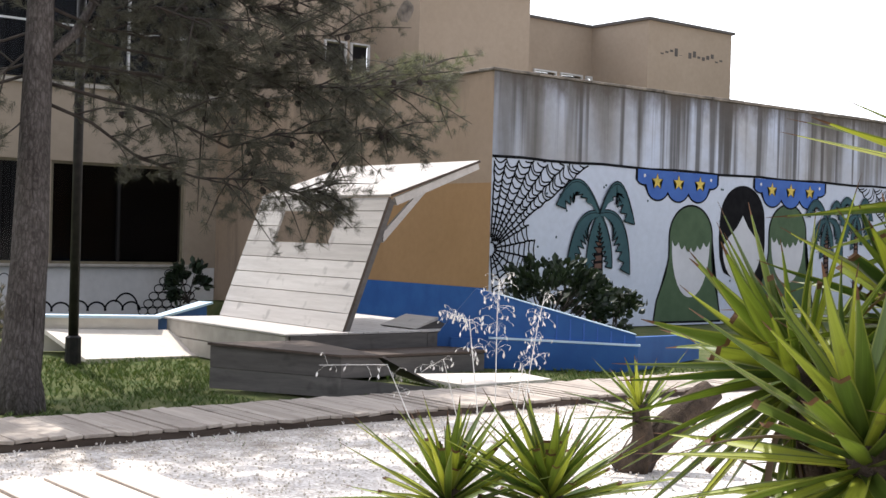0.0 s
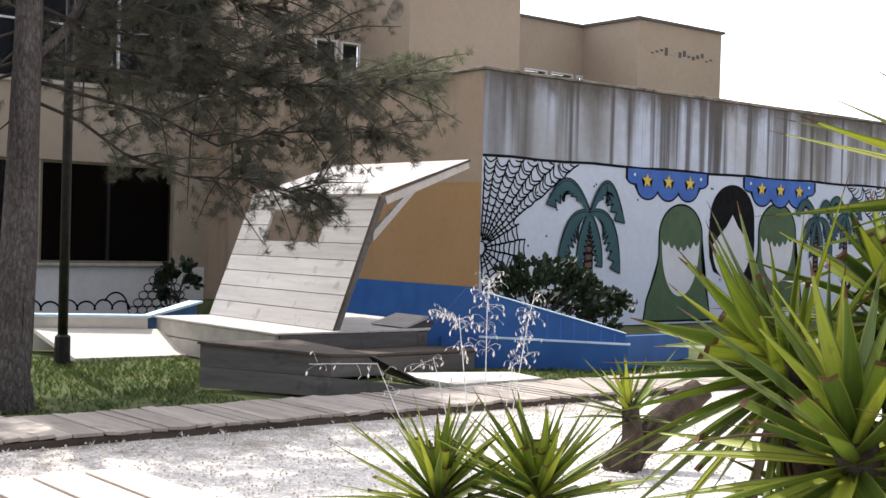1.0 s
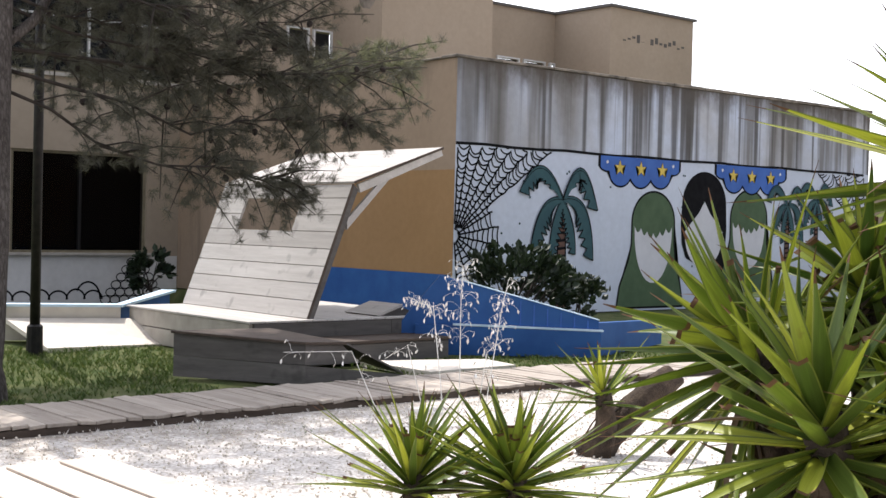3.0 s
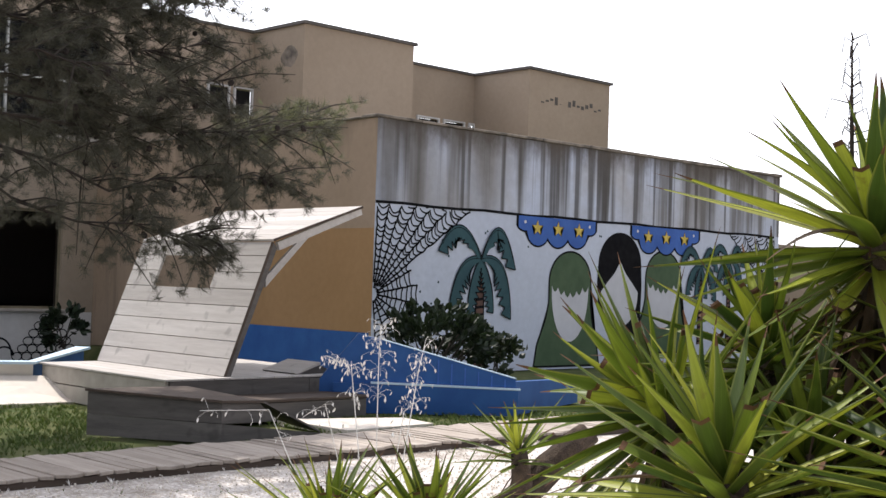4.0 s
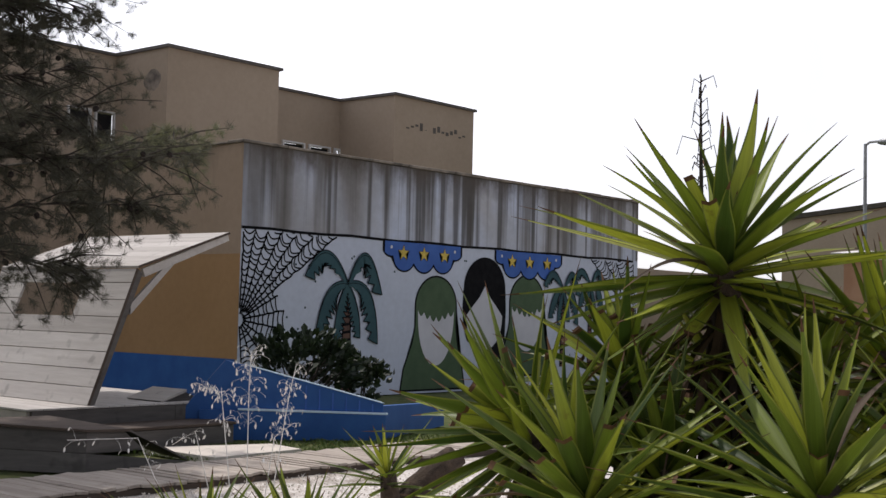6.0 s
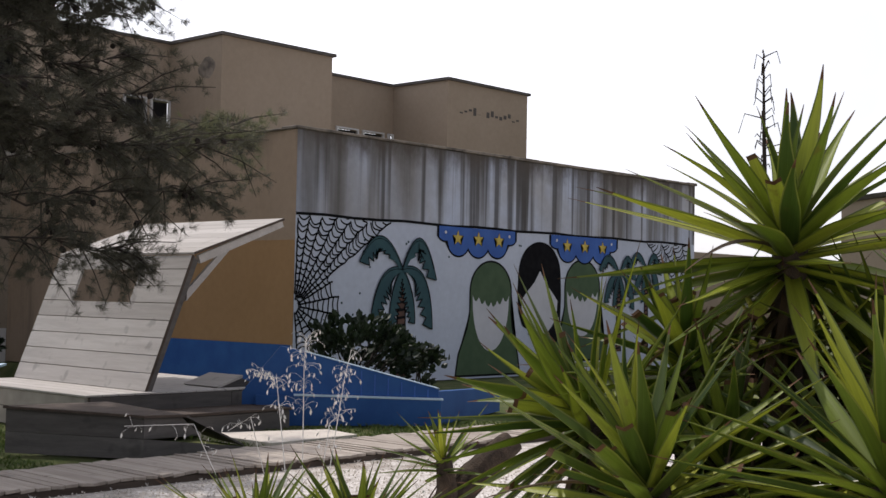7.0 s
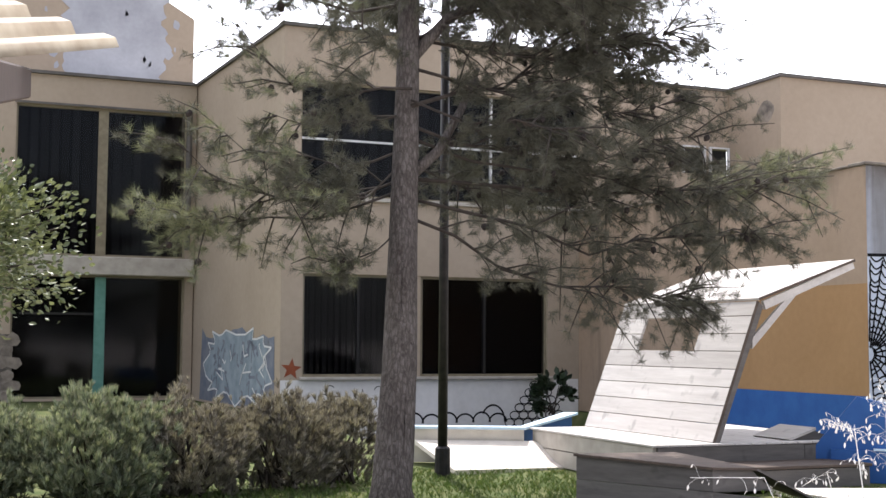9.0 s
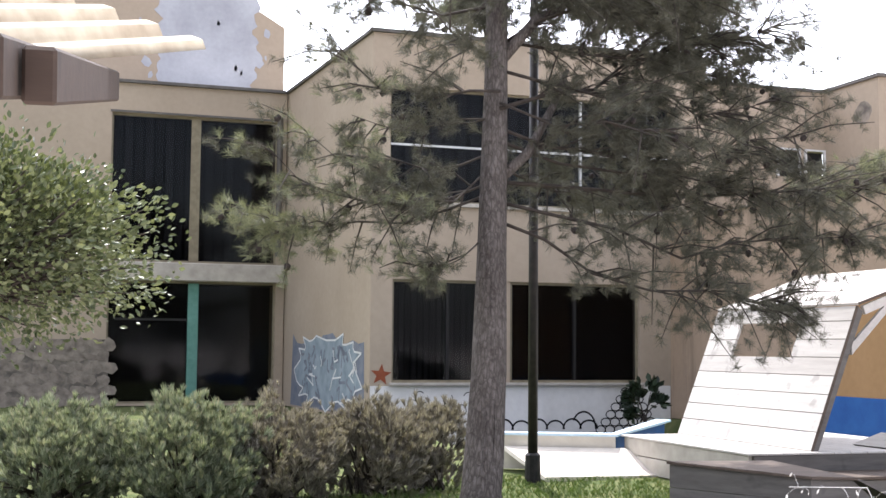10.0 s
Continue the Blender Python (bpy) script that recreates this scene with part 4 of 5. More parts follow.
STZ = 0.405
for i in range(2):
    sp("side_board", boxed(6.98, 7.02, 11.0, 13.62, 0.01 + i * 0.19, 0.19 + i * 0.19, bevel=0.005), M["concrete"])
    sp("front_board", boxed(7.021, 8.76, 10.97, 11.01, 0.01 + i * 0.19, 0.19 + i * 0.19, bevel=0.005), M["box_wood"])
for i in range(14):
    x0 = 6.96 + i * 0.19
    sp("top_board", boxed(x0, x0 + 0.184, 10.96, 13.66, STZ - 0.022, STZ, bevel=0.004), M["pale_wood"])
sp("understructure", boxed(7.05, 9.55, 11.05, 13.6, 0.0, STZ - 0.024), M["dark_wood"])
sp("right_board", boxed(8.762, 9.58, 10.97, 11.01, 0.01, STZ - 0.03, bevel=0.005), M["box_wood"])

screen = thing("leaning_screen", (8, 12, 0.4), "leaning plank screen with a window hole and canopy", "wooden shelter")
A0, A1 = Vector((7.70, 0, STZ + 0.003)), Vector((8.25, 0, 1.835))
R1 = Vector((9.48, 0, 2.27))
Y0, Y1 = 11.05, 13.68
so = (8, 12, 0.4)
up = (A1 - A0).normalized()
nrm = Vector((-up.z, 0, up.x))
rows = [0.0, 0.195, 0.39, 0.585, 0.78, 0.975, 1.17, 1.365, (A1 - A0).length]
for i, (a, b) in enumerate(zip(rows, rows[1:])):
    spans = [(Y0, Y1)] if not (0.97 < a < 1.3) else [(Y0, 11.9), (13.08, Y1)]
    for p, q in spans:
        c0, c1 = A0 + up * (a + 0.004), A0 + up * (b - 0.006)
        sp("plank", prism(bmesh.new(), [c0 + Vector((0, p, 0)), c1 + Vector((0, p, 0)), c1 + Vector((0, q, 0)), c0 + Vector((0, q, 0))], -nrm * 0.03), M["pale_wood"], "", screen, so)
rv = (R1 - A1).normalized()
rn = Vector((-rv.z, 0, rv.x))
for i in range(7):
    a, b = (R1 - A1).length * i / 7 + 0.002, (R1 - A1).length * (i + 1) / 7 - 0.003
    c0, c1 = A1 + rv * a, A1 + rv * b
    sp("roof_plank", prism(bmesh.new(), [c0 + Vector((0, Y0 - 0.04, 0)), c1 + Vector((0, Y0 - 0.04, 0)), c1 + Vector((0, Y1, 0)), c0 + Vector((0, Y1, 0))], rn * 0.025), M["pale_wood"], "", screen, so)
for yy in (Y0 + 0.0, Y1 - 0.08):
    q = -nrm
    sp("stud", prism(bmesh.new(), [A0 + q * 0.032 + Vector((0, yy, 0)), A1 + q * 0.032 + Vector((0, yy, 0)), A1 + q * 0.085 + Vector((0, yy, -0.03)), A0 + q * 0.085 + Vector((0, yy, 0.0))], (0, 0.05, 0)), M["box_wood"], "", screen, so)
    sp("rafter", prism(bmesh.new(), [A1 - rn * 0.004 + Vector((0.08, yy, 0)), R1 - rn * 0.004 + Vector((0, yy, 0)), R1 - rn * 0.075 + Vector((0, yy, 0)), A1 - rn * 0.095 + Vector((0.08, yy, 0))], (0, 0.045, 0)), M["pale_wood"], "", screen, so)
    m0, m1 = A0 + up * 1.05 + q * 0.125, A1 + rv * 0.52 - rn * 0.09
    sp("brace", prism(bmesh.new(), [m0 + Vector((0, yy + 0.002, 0)), m1 + Vector((0, yy + 0.002, 0)), m1 + Vector((-0.09, yy + 0.002, 0)), m0 + Vector((0, yy + 0.002, 0.11))], (0, 0.04, 0)), M["pale_wood"], "", screen, so)

sp("roof_trim", prism(bmesh.new(), [A1 + Vector((0, Y0 - 0.046, 0.0)), R1 + Vector((0, Y0 - 0.046, 0.0)), R1 + rn * 0.027 + Vector((0, Y0 - 0.046, 0)), A1 + rn * 0.027 + Vector((0, Y0 - 0.046, 0))], (0, 0.005, 0)), M["dark_wood"], "dark edge strip", screen, so)
sp("edge_strip", prism(bmesh.new(), [A0 + Vector((0, Y0 - 0.006, 0)), A1 + Vector((0, Y0 - 0.006, 0)), A1 - nrm * 0.03 + Vector((0, Y0 - 0.006, 0)), A0 - nrm * 0.03 + Vector((0, Y0 - 0.006, 0))], (0, 0.005, 0)), M["dark_wood"], "dark edge strip", screen, so)

# small gabled hatch and step
hatch = thing("gabled_hatch", (8.9, 11.4, STZ), "small weathered wooden gabled hatch on the stage", "hatch")
sp("gable", prism(bmesh.new(), [(8.72, 11.1, STZ), (9.25, 11.1, STZ), (8.98, 11.1, STZ + 0.10)], (0, 0.5, 0)), M["box_wood"], "", hatch, (8.9, 11.4, STZ))
sp("cover", prism(bmesh.new(), [(8.66, 11.06, STZ), (8.98, 11.06, STZ + 0.102), (8.98, 11.06, STZ + 0.13), (8.62, 11.06, STZ + 0.015)], (0, 0.6, 0)), M["pale_wood"], "", hatch, (8.9, 11.4, STZ))
step = thing("timber_step", (8, 10.5, 0), "low dark timber step in front of the stage", "step")
sp("riser", boxed(6.95, 9.1, 10.40, 10.44, 0.0, 0.19, bevel=0.004), M["box_wood"], "", step, (8, 10.5, 0))
sp("tread", boxed(6.93, 9.12, 10.38, 10.955, 0.195, 0.225, bevel=0.005), M["dark_wood"], "", step, (8, 10.5, 0))

# angled planter box with a sloping end
pb = thing("timber_box", (6.4, 9.6, 0), "dark grey timber box with sloping end beside the boardwalk", "timber box")
pa, pc, pr = Vector((5.78, 10.33, 0)), Vector((6.44, 9.2, 0)), Vector((7.62, 9.32, 0))
back = Vector((7.3, 10.3, 0))


def face_board(a, b, z0, z1, za1, zb1, th):
    d = (b - a).normalized()
    inn = Vector((-d.y, d.x, 0))
    return prism(bmesh.new(), [a + Vector((0, 0, z0)), b + Vector((0, 0, z0)), b + Vector((0, 0, zb1)), a + Vector((0, 0, za1))], inn * th)


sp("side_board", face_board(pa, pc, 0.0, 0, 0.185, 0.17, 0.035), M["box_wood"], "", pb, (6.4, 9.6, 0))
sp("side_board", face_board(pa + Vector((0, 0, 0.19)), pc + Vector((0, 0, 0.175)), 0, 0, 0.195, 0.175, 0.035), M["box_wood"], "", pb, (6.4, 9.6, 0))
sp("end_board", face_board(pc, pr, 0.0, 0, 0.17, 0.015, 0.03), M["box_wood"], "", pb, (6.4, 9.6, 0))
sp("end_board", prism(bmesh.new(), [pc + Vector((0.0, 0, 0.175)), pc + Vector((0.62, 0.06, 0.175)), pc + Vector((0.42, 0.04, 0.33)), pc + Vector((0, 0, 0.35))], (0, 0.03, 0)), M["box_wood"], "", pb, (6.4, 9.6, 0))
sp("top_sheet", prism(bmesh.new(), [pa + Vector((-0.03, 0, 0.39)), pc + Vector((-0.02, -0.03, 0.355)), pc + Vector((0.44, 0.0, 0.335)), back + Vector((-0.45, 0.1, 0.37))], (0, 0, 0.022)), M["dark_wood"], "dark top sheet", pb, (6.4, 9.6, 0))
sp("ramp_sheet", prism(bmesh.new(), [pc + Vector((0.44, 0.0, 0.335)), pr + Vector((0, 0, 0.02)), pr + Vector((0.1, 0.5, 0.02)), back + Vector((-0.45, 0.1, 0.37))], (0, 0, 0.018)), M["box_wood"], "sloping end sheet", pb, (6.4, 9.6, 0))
tagged(finish("concrete_slab", prism(bmesh.new(), [(7.85, 9.2, -0.02), (9.0, 9.25, -0.02), (9.1, 9.8, -0.02), (7.85, 10.3, -0.02)], (0, 0, 0.06)), M["pale_slab"]),
       "sunlit pale concrete slab in the grass", "slab", kind="structure")

# ---- blue basin ----
basin = thing("blue_basin", (11, 12, 0), "blue painted concrete basin with sloping banks", "basin", kind="structure")
def bp(name, pts, depth, mat, label=""):
    return sp(name, prism(bmesh.new(), pts, depth), mat, label, basin, (11, 12, 0))


d0, d1 = Vector((8.8, 11.05, 0)), Vector((10.6, 9.62, 0))


def fin(u, z, out=0.0):
    q = d0 + (d1 - d0) * u
    return (q.x - 0.62 * out, q.y - 0.78 * out, z)


bp("fin_wall", [fin(0.05, 0), fin(1, 0), fin(1, 0.405), fin(0.35, 0.80), fin(0.235, 0.865), fin(0.05, 0.345)], (0.09, 0.115, 0), M["blue"], "blue painted fin wall")
# Pale strip paints the sunlit top edge onto the blue fin.
bp("fin_edge", [fin(1.003, 0.406, 0.01), fin(0.35, 0.802, 0.01), fin(0.35, 0.812, 0.01), fin(1.003, 0.416, 0.01)], (0.1, 0.13, 0), M["blue_rim"], "top edge with sunlight put into its pale colour")
bp("fin_coping", [fin(0.30, 0.325, 0.06), fin(1.02, 0.285, 0.06), fin(1.02, 0.305, 0.06), fin(0.30, 0.345, 0.06)], (0.036, 0.046, 0), M["blue_rim"], "pale blue ledge")
bp("fin_plinth", [fin(0.12, 0, 0.05), fin(1.01, 0, 0.05), fin(1.01, 0.284, 0.05), fin(0.12, 0.33, 0.05)], (0.03, 0.038, 0), M["blue"], "blue plinth")
for i in range(6):
    bp("batten", [fin(0.62 + i * 0.065, 0.31, 0.008), fin(0.626 + i * 0.065, 0.31, 0.008), fin(0.626 + i * 0.065, 0.60 - i * 0.04, 0.008), fin(0.62 + i * 0.065, 0.60 - i * 0.04, 0.008)], (0.006, 0.008, 0), M["cloud"])
bp("end_wall", [fin(1, 0), (12.6, 10.4, 0), (12.6, 10.4, 0.3), fin(1, 0.38)], (-0.06, 0.09, 0), M["blue"])
bp("blue_dado", [(12.992, 14.95, 0), (12.992, 19.3, 0), (12.992, 19.3, 0.652), (12.992, 14.95, 0.652)], (0.0035, 0, 0), M["blue"], "blue painted wall base")
bp("rim_wall", [(5.68, 14.16, 0), (6.86, 13.6, 0), (6.86, 13.6, 0.385), (5.68, 14.16, 0.385)], (0.07, 0.14, 0), M["pale_slab"], "whitewashed rim wall")
bp("rim_coping", [(5.64, 14.13, 0.386), (6.86, 13.55, 0.386), (8.95, 16.15, 0.386), (8.8, 16.3, 0.386), (6.9, 13.78, 0.386), (5.72, 14.3, 0.386)], (0, 0, 0.03), M["blue_rim"], "pale blue coping")
bp("rim_return", [(6.9, 13.72, 0), (8.85, 16.15, 0), (8.85, 16.15, 0.385), (6.9, 13.72, 0.385)], (-0.06, 0.05, 0), M["blue"])
tagged(finish("basin_floor", prism(bmesh.new(), [(6.75, 16.75, -0.6), (12.1, 16.75, -0.6), (12.1, 23.58, -0.6), (6.75, 23.58, -0.6)], (0, 0, 0.015)), M["basin"]),
       "dull blue-grey painted basin floor", "floor", kind="structure")
tagged(finish("concrete_pad", prism(bmesh.new(), [(5.72, 12.95, -0.03), (7.15, 12.85, -0.03), (6.96, 13.53, 0.21), (5.70, 14.1, 0.21)], (0, 0, 0.05)), M["pale_slab"]),
       "sunlit sloping pale concrete apron", "slab", kind="structure")

# ---- lamp post in the lawn ----
post = thing("lamp_post", (5.47, 12.69, 0), "slim dark iron lamp post standing in the lawn", "lamp post")
part("base", tube(bmesh.new(), [(0, 0, -0.02), (0, 0, 0.28), (0, 0, 0.3)], [0.085, 0.08, 0.06], 12), M["iron"], post)
part("pole", tube(bmesh.new(), [(0, 0, 0.29), (0, 0, 5.4)], [0.052, 0.045], 12), M["iron"], post, "", True)


# ---- plants: helpers ----
def scatter(name, base_v, base_f, spots, material, parent=None, label="", kind="stuff"):
    """One mesh of many small copies; spots: (place, direction, size, roll)."""
    bv = np.array(base_v, float)
    nv = len(bv)
    out, faces = np.empty((len(spots) * nv, 3)), []
    for i, (p, d, s, roll) in enumerate(spots):
        q = Vector(d).to_track_quat('Y', 'Z').to_matrix() @ Matrix.Rotation(roll, 3, 'Y')
        out[i * nv:(i + 1) * nv] = bv * s @ np.array(q).T + np.array(p)
        faces += [tuple(k + i * nv for k in f) for f in base_f]
    ob = raw(name, out.tolist(), faces, material, parent, label)
    if kind:
        ob["kind"] = kind
    return ob


def tuft_mesh(n, spread, length, width, rnd):
    """Thin blades fanning round +Y."""
    vs, fs = [], []
    for i in range(n):
        a, t = rnd.uniform(0, math.tau), spread * math.sqrt(rnd.uniform(0.02, 1))
        d = Vector((math.sin(t) * math.cos(a), math.cos(t), math.sin(t) * math.sin(a)))
        side = d.cross(Vector((rnd.uniform(-1, 1), rnd.uniform(-1, 1), rnd.uniform(-1, 1)))).normalized() * width
        L = length * rnd.uniform(0.7, 1.1)
        o = Vector((0, rnd.uniform(-0.25, 0.2) * length, 0))
        k = len(vs)
        vs += [tuple(o - side), tuple(o + side), tuple(o + d * L * 0.6 + side * 0.8), tuple(o + d * L), tuple(o + d * L * 0.6 - side * 0.8)]
        fs.append((k, k + 1, k + 2, k + 3, k + 4))
    return vs, fs


def needle_mesh(n, spread, length, width, rnd):
    """Fine needles fanning round +Y, one narrow triangle each."""
    vs, fs = [], []
    for i in range(n):
        a, t = rnd.uniform(0, math.tau), spread * math.sqrt(rnd.uniform(0.02, 1))
        d = Vector((math.sin(t) * math.cos(a), math.cos(t), math.sin(t) * math.sin(a)))
        side = d.cross(Vector((rnd.uniform(-1, 1), rnd.uniform(-1, 1), rnd.uniform(-1, 1)))).normalized() * width
        o = Vector((0, rnd.uniform(-0.5, 0.35) * length, 0))
        k = len(vs)
        vs += [tuple(o - side), tuple(o + side), tuple(o + d * length * rnd.uniform(0.7, 1.1))]
        fs.append((k, k + 1, k + 2))
    return vs, fs


def leaf_quad(w, l, fold=0.25):
    """One oval leaf along +Y, folded along its rib."""
    h = fold * w
    vs = [(0, 0, 0), (w * 0.7, l * 0.3, h), (w * 0.8, l * 0.6, h), (0, l, 0), (-w * 0.8, l * 0.6, h), (-w * 0.7, l * 0.3, h), (0, l * 0.5, -h * 0.2)]
    return vs, [(0, 1, 6), (1, 2, 6), (2, 3, 6), (3, 4, 6), (4, 5, 6), (5, 0, 6)]


# ---- pine tree ----
def pine():
    rp = random.Random(31)
    tree = thing("pine_tree", (3.9, 9.75, 0), "tall pine with grey bark, hanging branches and dark cones", "tree")
    O = Vector((3.9, 9.75, 0))
    axis = [Vector(p) for p in ((3.80, 9.70, -0.05), (3.83, 9.75, 0.25), (3.94, 9.9, 1.2), (4.02, 10.05, 2.4), (4.1, 10.2, 3.6), (4.15, 10.3, 5.0), (4.1, 10.4, 6.6), (4.05, 10.4, 8.0))]
    bm = tube(bmesh.new(), [p - O for p in axis], [0.22, 0.165, 0.14, 0.118, 0.10, 0.085, 0.06, 0.03], 14)
    bmesh.ops.subdivide_edges(bm, edges=bm.edges, cuts=3)
    for v in bm.verts:
        r = 0.012 * noise.noise(v.co * 9) + 0.012 * noise.noise(v.co * 22)
        v.co += Vector((v.co.x, v.co.y, 0)).normalized() * r
    part("trunk", bm, M["bark"], tree, "grey-brown scaly bark", True)

    def on_trunk(z):
        for a, b in zip(axis, axis[1:]):
            if a.z <= z <= b.z:
                return a.lerp(b, (z - a.z) / (b.z - a.z))
        return axis[-1]

    limbs = []
    for z, end, r in ((2.75, (8.35, 10.6, 3.25), 0.05), (2.45, (6.7, 9.7, 1.85), 0.04), (2.6, (7.3, 9.9, 2.4), 0.045), (3.35, (7.0, 10.9, 4.15), 0.05),
                      (2.65, (1.95, 10.5, 2.5), 0.035), (3.5, (2.5, 10.0, 3.9), 0.035), (3.0, (6.0, 12.0, 3.1), 0.035), (2.35, (3.1, 9.9, 2.1), 0.02), (2.75, (2.15, 10.3, 2.8), 0.03), (3.0, (2.45, 10.1, 3.1), 0.03), (2.9, (2.9, 9.7, 2.75), 0.025), (3.3, (2.9, 10.4, 3.4), 0.025),
                      (3.9, (6.3, 9.4, 4.9), 0.045), (4.3, (2.0, 11.2, 4.9), 0.04), (3.2, (6.7, 9.7, 3.2), 0.04), 
                      (4.8, (6.6, 11.4, 5.6), 0.04), (5.2, (2.2, 9.4, 5.7), 0.035), (4.4, (4.6, 12.6, 5.0), 0.035), (5.6, (5.6, 8.8, 6.2), 0.03),
                      (6.0, (6.0, 11.6, 6.7), 0.03), (6.4, (2.6, 11.2, 6.9), 0.025), (7.0, (5.0, 9.6, 7.6), 0.02), (3.7, (7.0, 10.2, 3.7), 0.04),
                      (3.1, (7.7, 10.2, 2.9), 0.04), (4.0, (7.1, 10.6, 4.5), 0.04), (3.4, (5.6, 9.3, 3.3), 0.03),
                      (4.4, (6.9, 10.0, 4.9), 0.035), (3.8, (3.0, 9.2, 4.2), 0.025), (4.6, (5.2, 9.4, 4.6), 0.03),
                      (4.6, (7.2, 11.8, 5.2), 0.04), (5.0, (6.2, 12.6, 5.4), 0.035), (4.9, (7.0, 10.8, 5.6), 0.035), (5.4, (5.2, 12.8, 5.9), 0.03),
                      (5.8, (7.0, 11.6, 6.2), 0.03), (6.2, (4.8, 12.2, 6.6), 0.025), (5.3, (7.6, 12.4, 5.3), 0.03)):
        s, e = on_trunk(z), Vector(end)
        pts = []
        for i in range(7):
            f = i / 6
            p = s.lerp(e, f)
            p.z += -0.22 * math.sin(f * math.pi) * (1 if e.z < s.z + 0.8 else -0.4) + 0.26 * noise.noise(p * 1.9) * min(1, f * 2)
            p.y += 0.3 * noise.noise(p * 1.3 + Vector((5, 0, 0)))
            pts.append(p)
        limbs.append(pts)
        part("limb", tube(bmesh.new(), [p - O for p in pts], [r * 0.40 * (1 - 0.78 * i / 6) for i in range(7)], 7), M["twig"], tree, "", True)
    for z, mid, end, r in ((2.72, (4.35, 10.1, 3.0), (4.75, 10.2, 3.75), 0.05), (3.75, (4.45, 10.2, 4.15), (5.2, 10.4, 4.6), 0.055), (4.4, (3.8, 10.2, 4.8), (3.3, 10.1, 5.4), 0.045)):
        s = on_trunk(z)
        bm = tube(bmesh.new(), [s - O, Vector(mid) - O, Vector(mid).lerp(Vector(end), 0.5) + Vector((0.04, 0, 0.03)) - O, Vector(end) - O], [r, r * 0.85, r * 0.65, r * 0.4], 9)
        part("bough", bm, M["bark"], tree, "pale bark-covered bough", True)
    twigs, dark, pale, cones = bmesh.new(), [], [], []
    for li, pts in enumerate(limbs):
        total = sum((b - a).length for a, b in zip(pts, pts[1:]))
        left_side = pts[-1].x < 3.9
        count = int(total * (10 if left_side else 25 if pts[0].z > 3.75 else 14))
        for k in range(count):
            f = (0.3 if pts[0].z < 3.2 and not left_side else 0.14) * (1 - rp.random() ** 2) + 0.86 * rp.random() ** 0.8
            f = min(1.0, max(0.08, f))
            seg = min(5, int(f * 6))
            p = pts[seg].lerp(pts[seg + 1], f * 6 - seg)
            d = (pts[-1] - pts[0]).normalized() * 0.7 + Vector((rp.uniform(-0.8, 0.8), rp.uniform(-1, 1), rp.uniform(-0.75, 0.5)))
            d.normalize()
            L = rp.uniform(0.3, 0.8) * (0.75 if left_side else 1.0)
            e = p + d * L + Vector((0, 0, rp.uniform(-0.12, 0.08)))
            m = p.lerp(e, 0.5) + Vector((0, 0, 0.04))
            tube(twigs, [p - O, m - O, e - O], [0.009, 0.006, 0.003], 4)
            for j in range(rp.randint(10, 13)):
                g = 0.25 + 0.75 * rp.random()
                q = p.lerp(e, g) + Vector((rp.uniform(-.09, .09), rp.uniform(-.09, .09), rp.uniform(-.08, .07)))
                dd = (d + Vector((rp.uniform(-.9, .9), rp.uniform(-.9, .9), rp.uniform(-0.3, 0.9)))).normalized()
                # Left side mixes in pale tufts, painting in its sunlight; limb tips are fresh.
                (pale if ((li in (0, 4) and f > 0.72 and rp.random() < 0.8) or (left_side and f > 0.5 and rp.random() < 0.35)) else dark).append((q - O, dd, rp.uniform(0.8, 1.25), rp.uniform(0, 6.28)))
            if rp.random() < 0.5:
                cones.append(p.lerp(e, rp.uniform(0.1, 0.8)) + Vector((0, 0, -0.03)))
    part("twig_growth", twigs, M["twig"], tree)["kind"] = "stuff"
    v, f = needle_mesh(44, 1.25, 0.088, 0.0016, rp)
    scatter("needles", v, f, dark, M["needle"], tree, "grey-green needle tufts")
    scatter("needles_pale", v, f, pale, M["needle_pale"], tree, "pale green needle tufts: fresh tips, and sunlight put into colour on the left")
    cb = bmesh.new()
    bmesh.ops.create_icosphere(cb, subdivisions=1, radius=0.03)
    for w in cb.verts:
        w.co.z *= 1.25
        w.co *= 1 + 0.14 * math.sin(w.co.z * 260) * math.cos(math.atan2(w.co.y, w.co.x) * 6)
    cm = bpy.data.meshes.new("cone")
    cb.to_mesh(cm)
    cb.free()
    cm.materials.append(M["cone"])
    for c in rp.sample(cones, min(300, len(cones))):
        o = new("cone", cm)
        o.parent = tree
        o.location = c - O
        o.rotation_euler = (rp.uniform(-1, 1), rp.uniform(-1, 1), 0)
    return tree


pine()


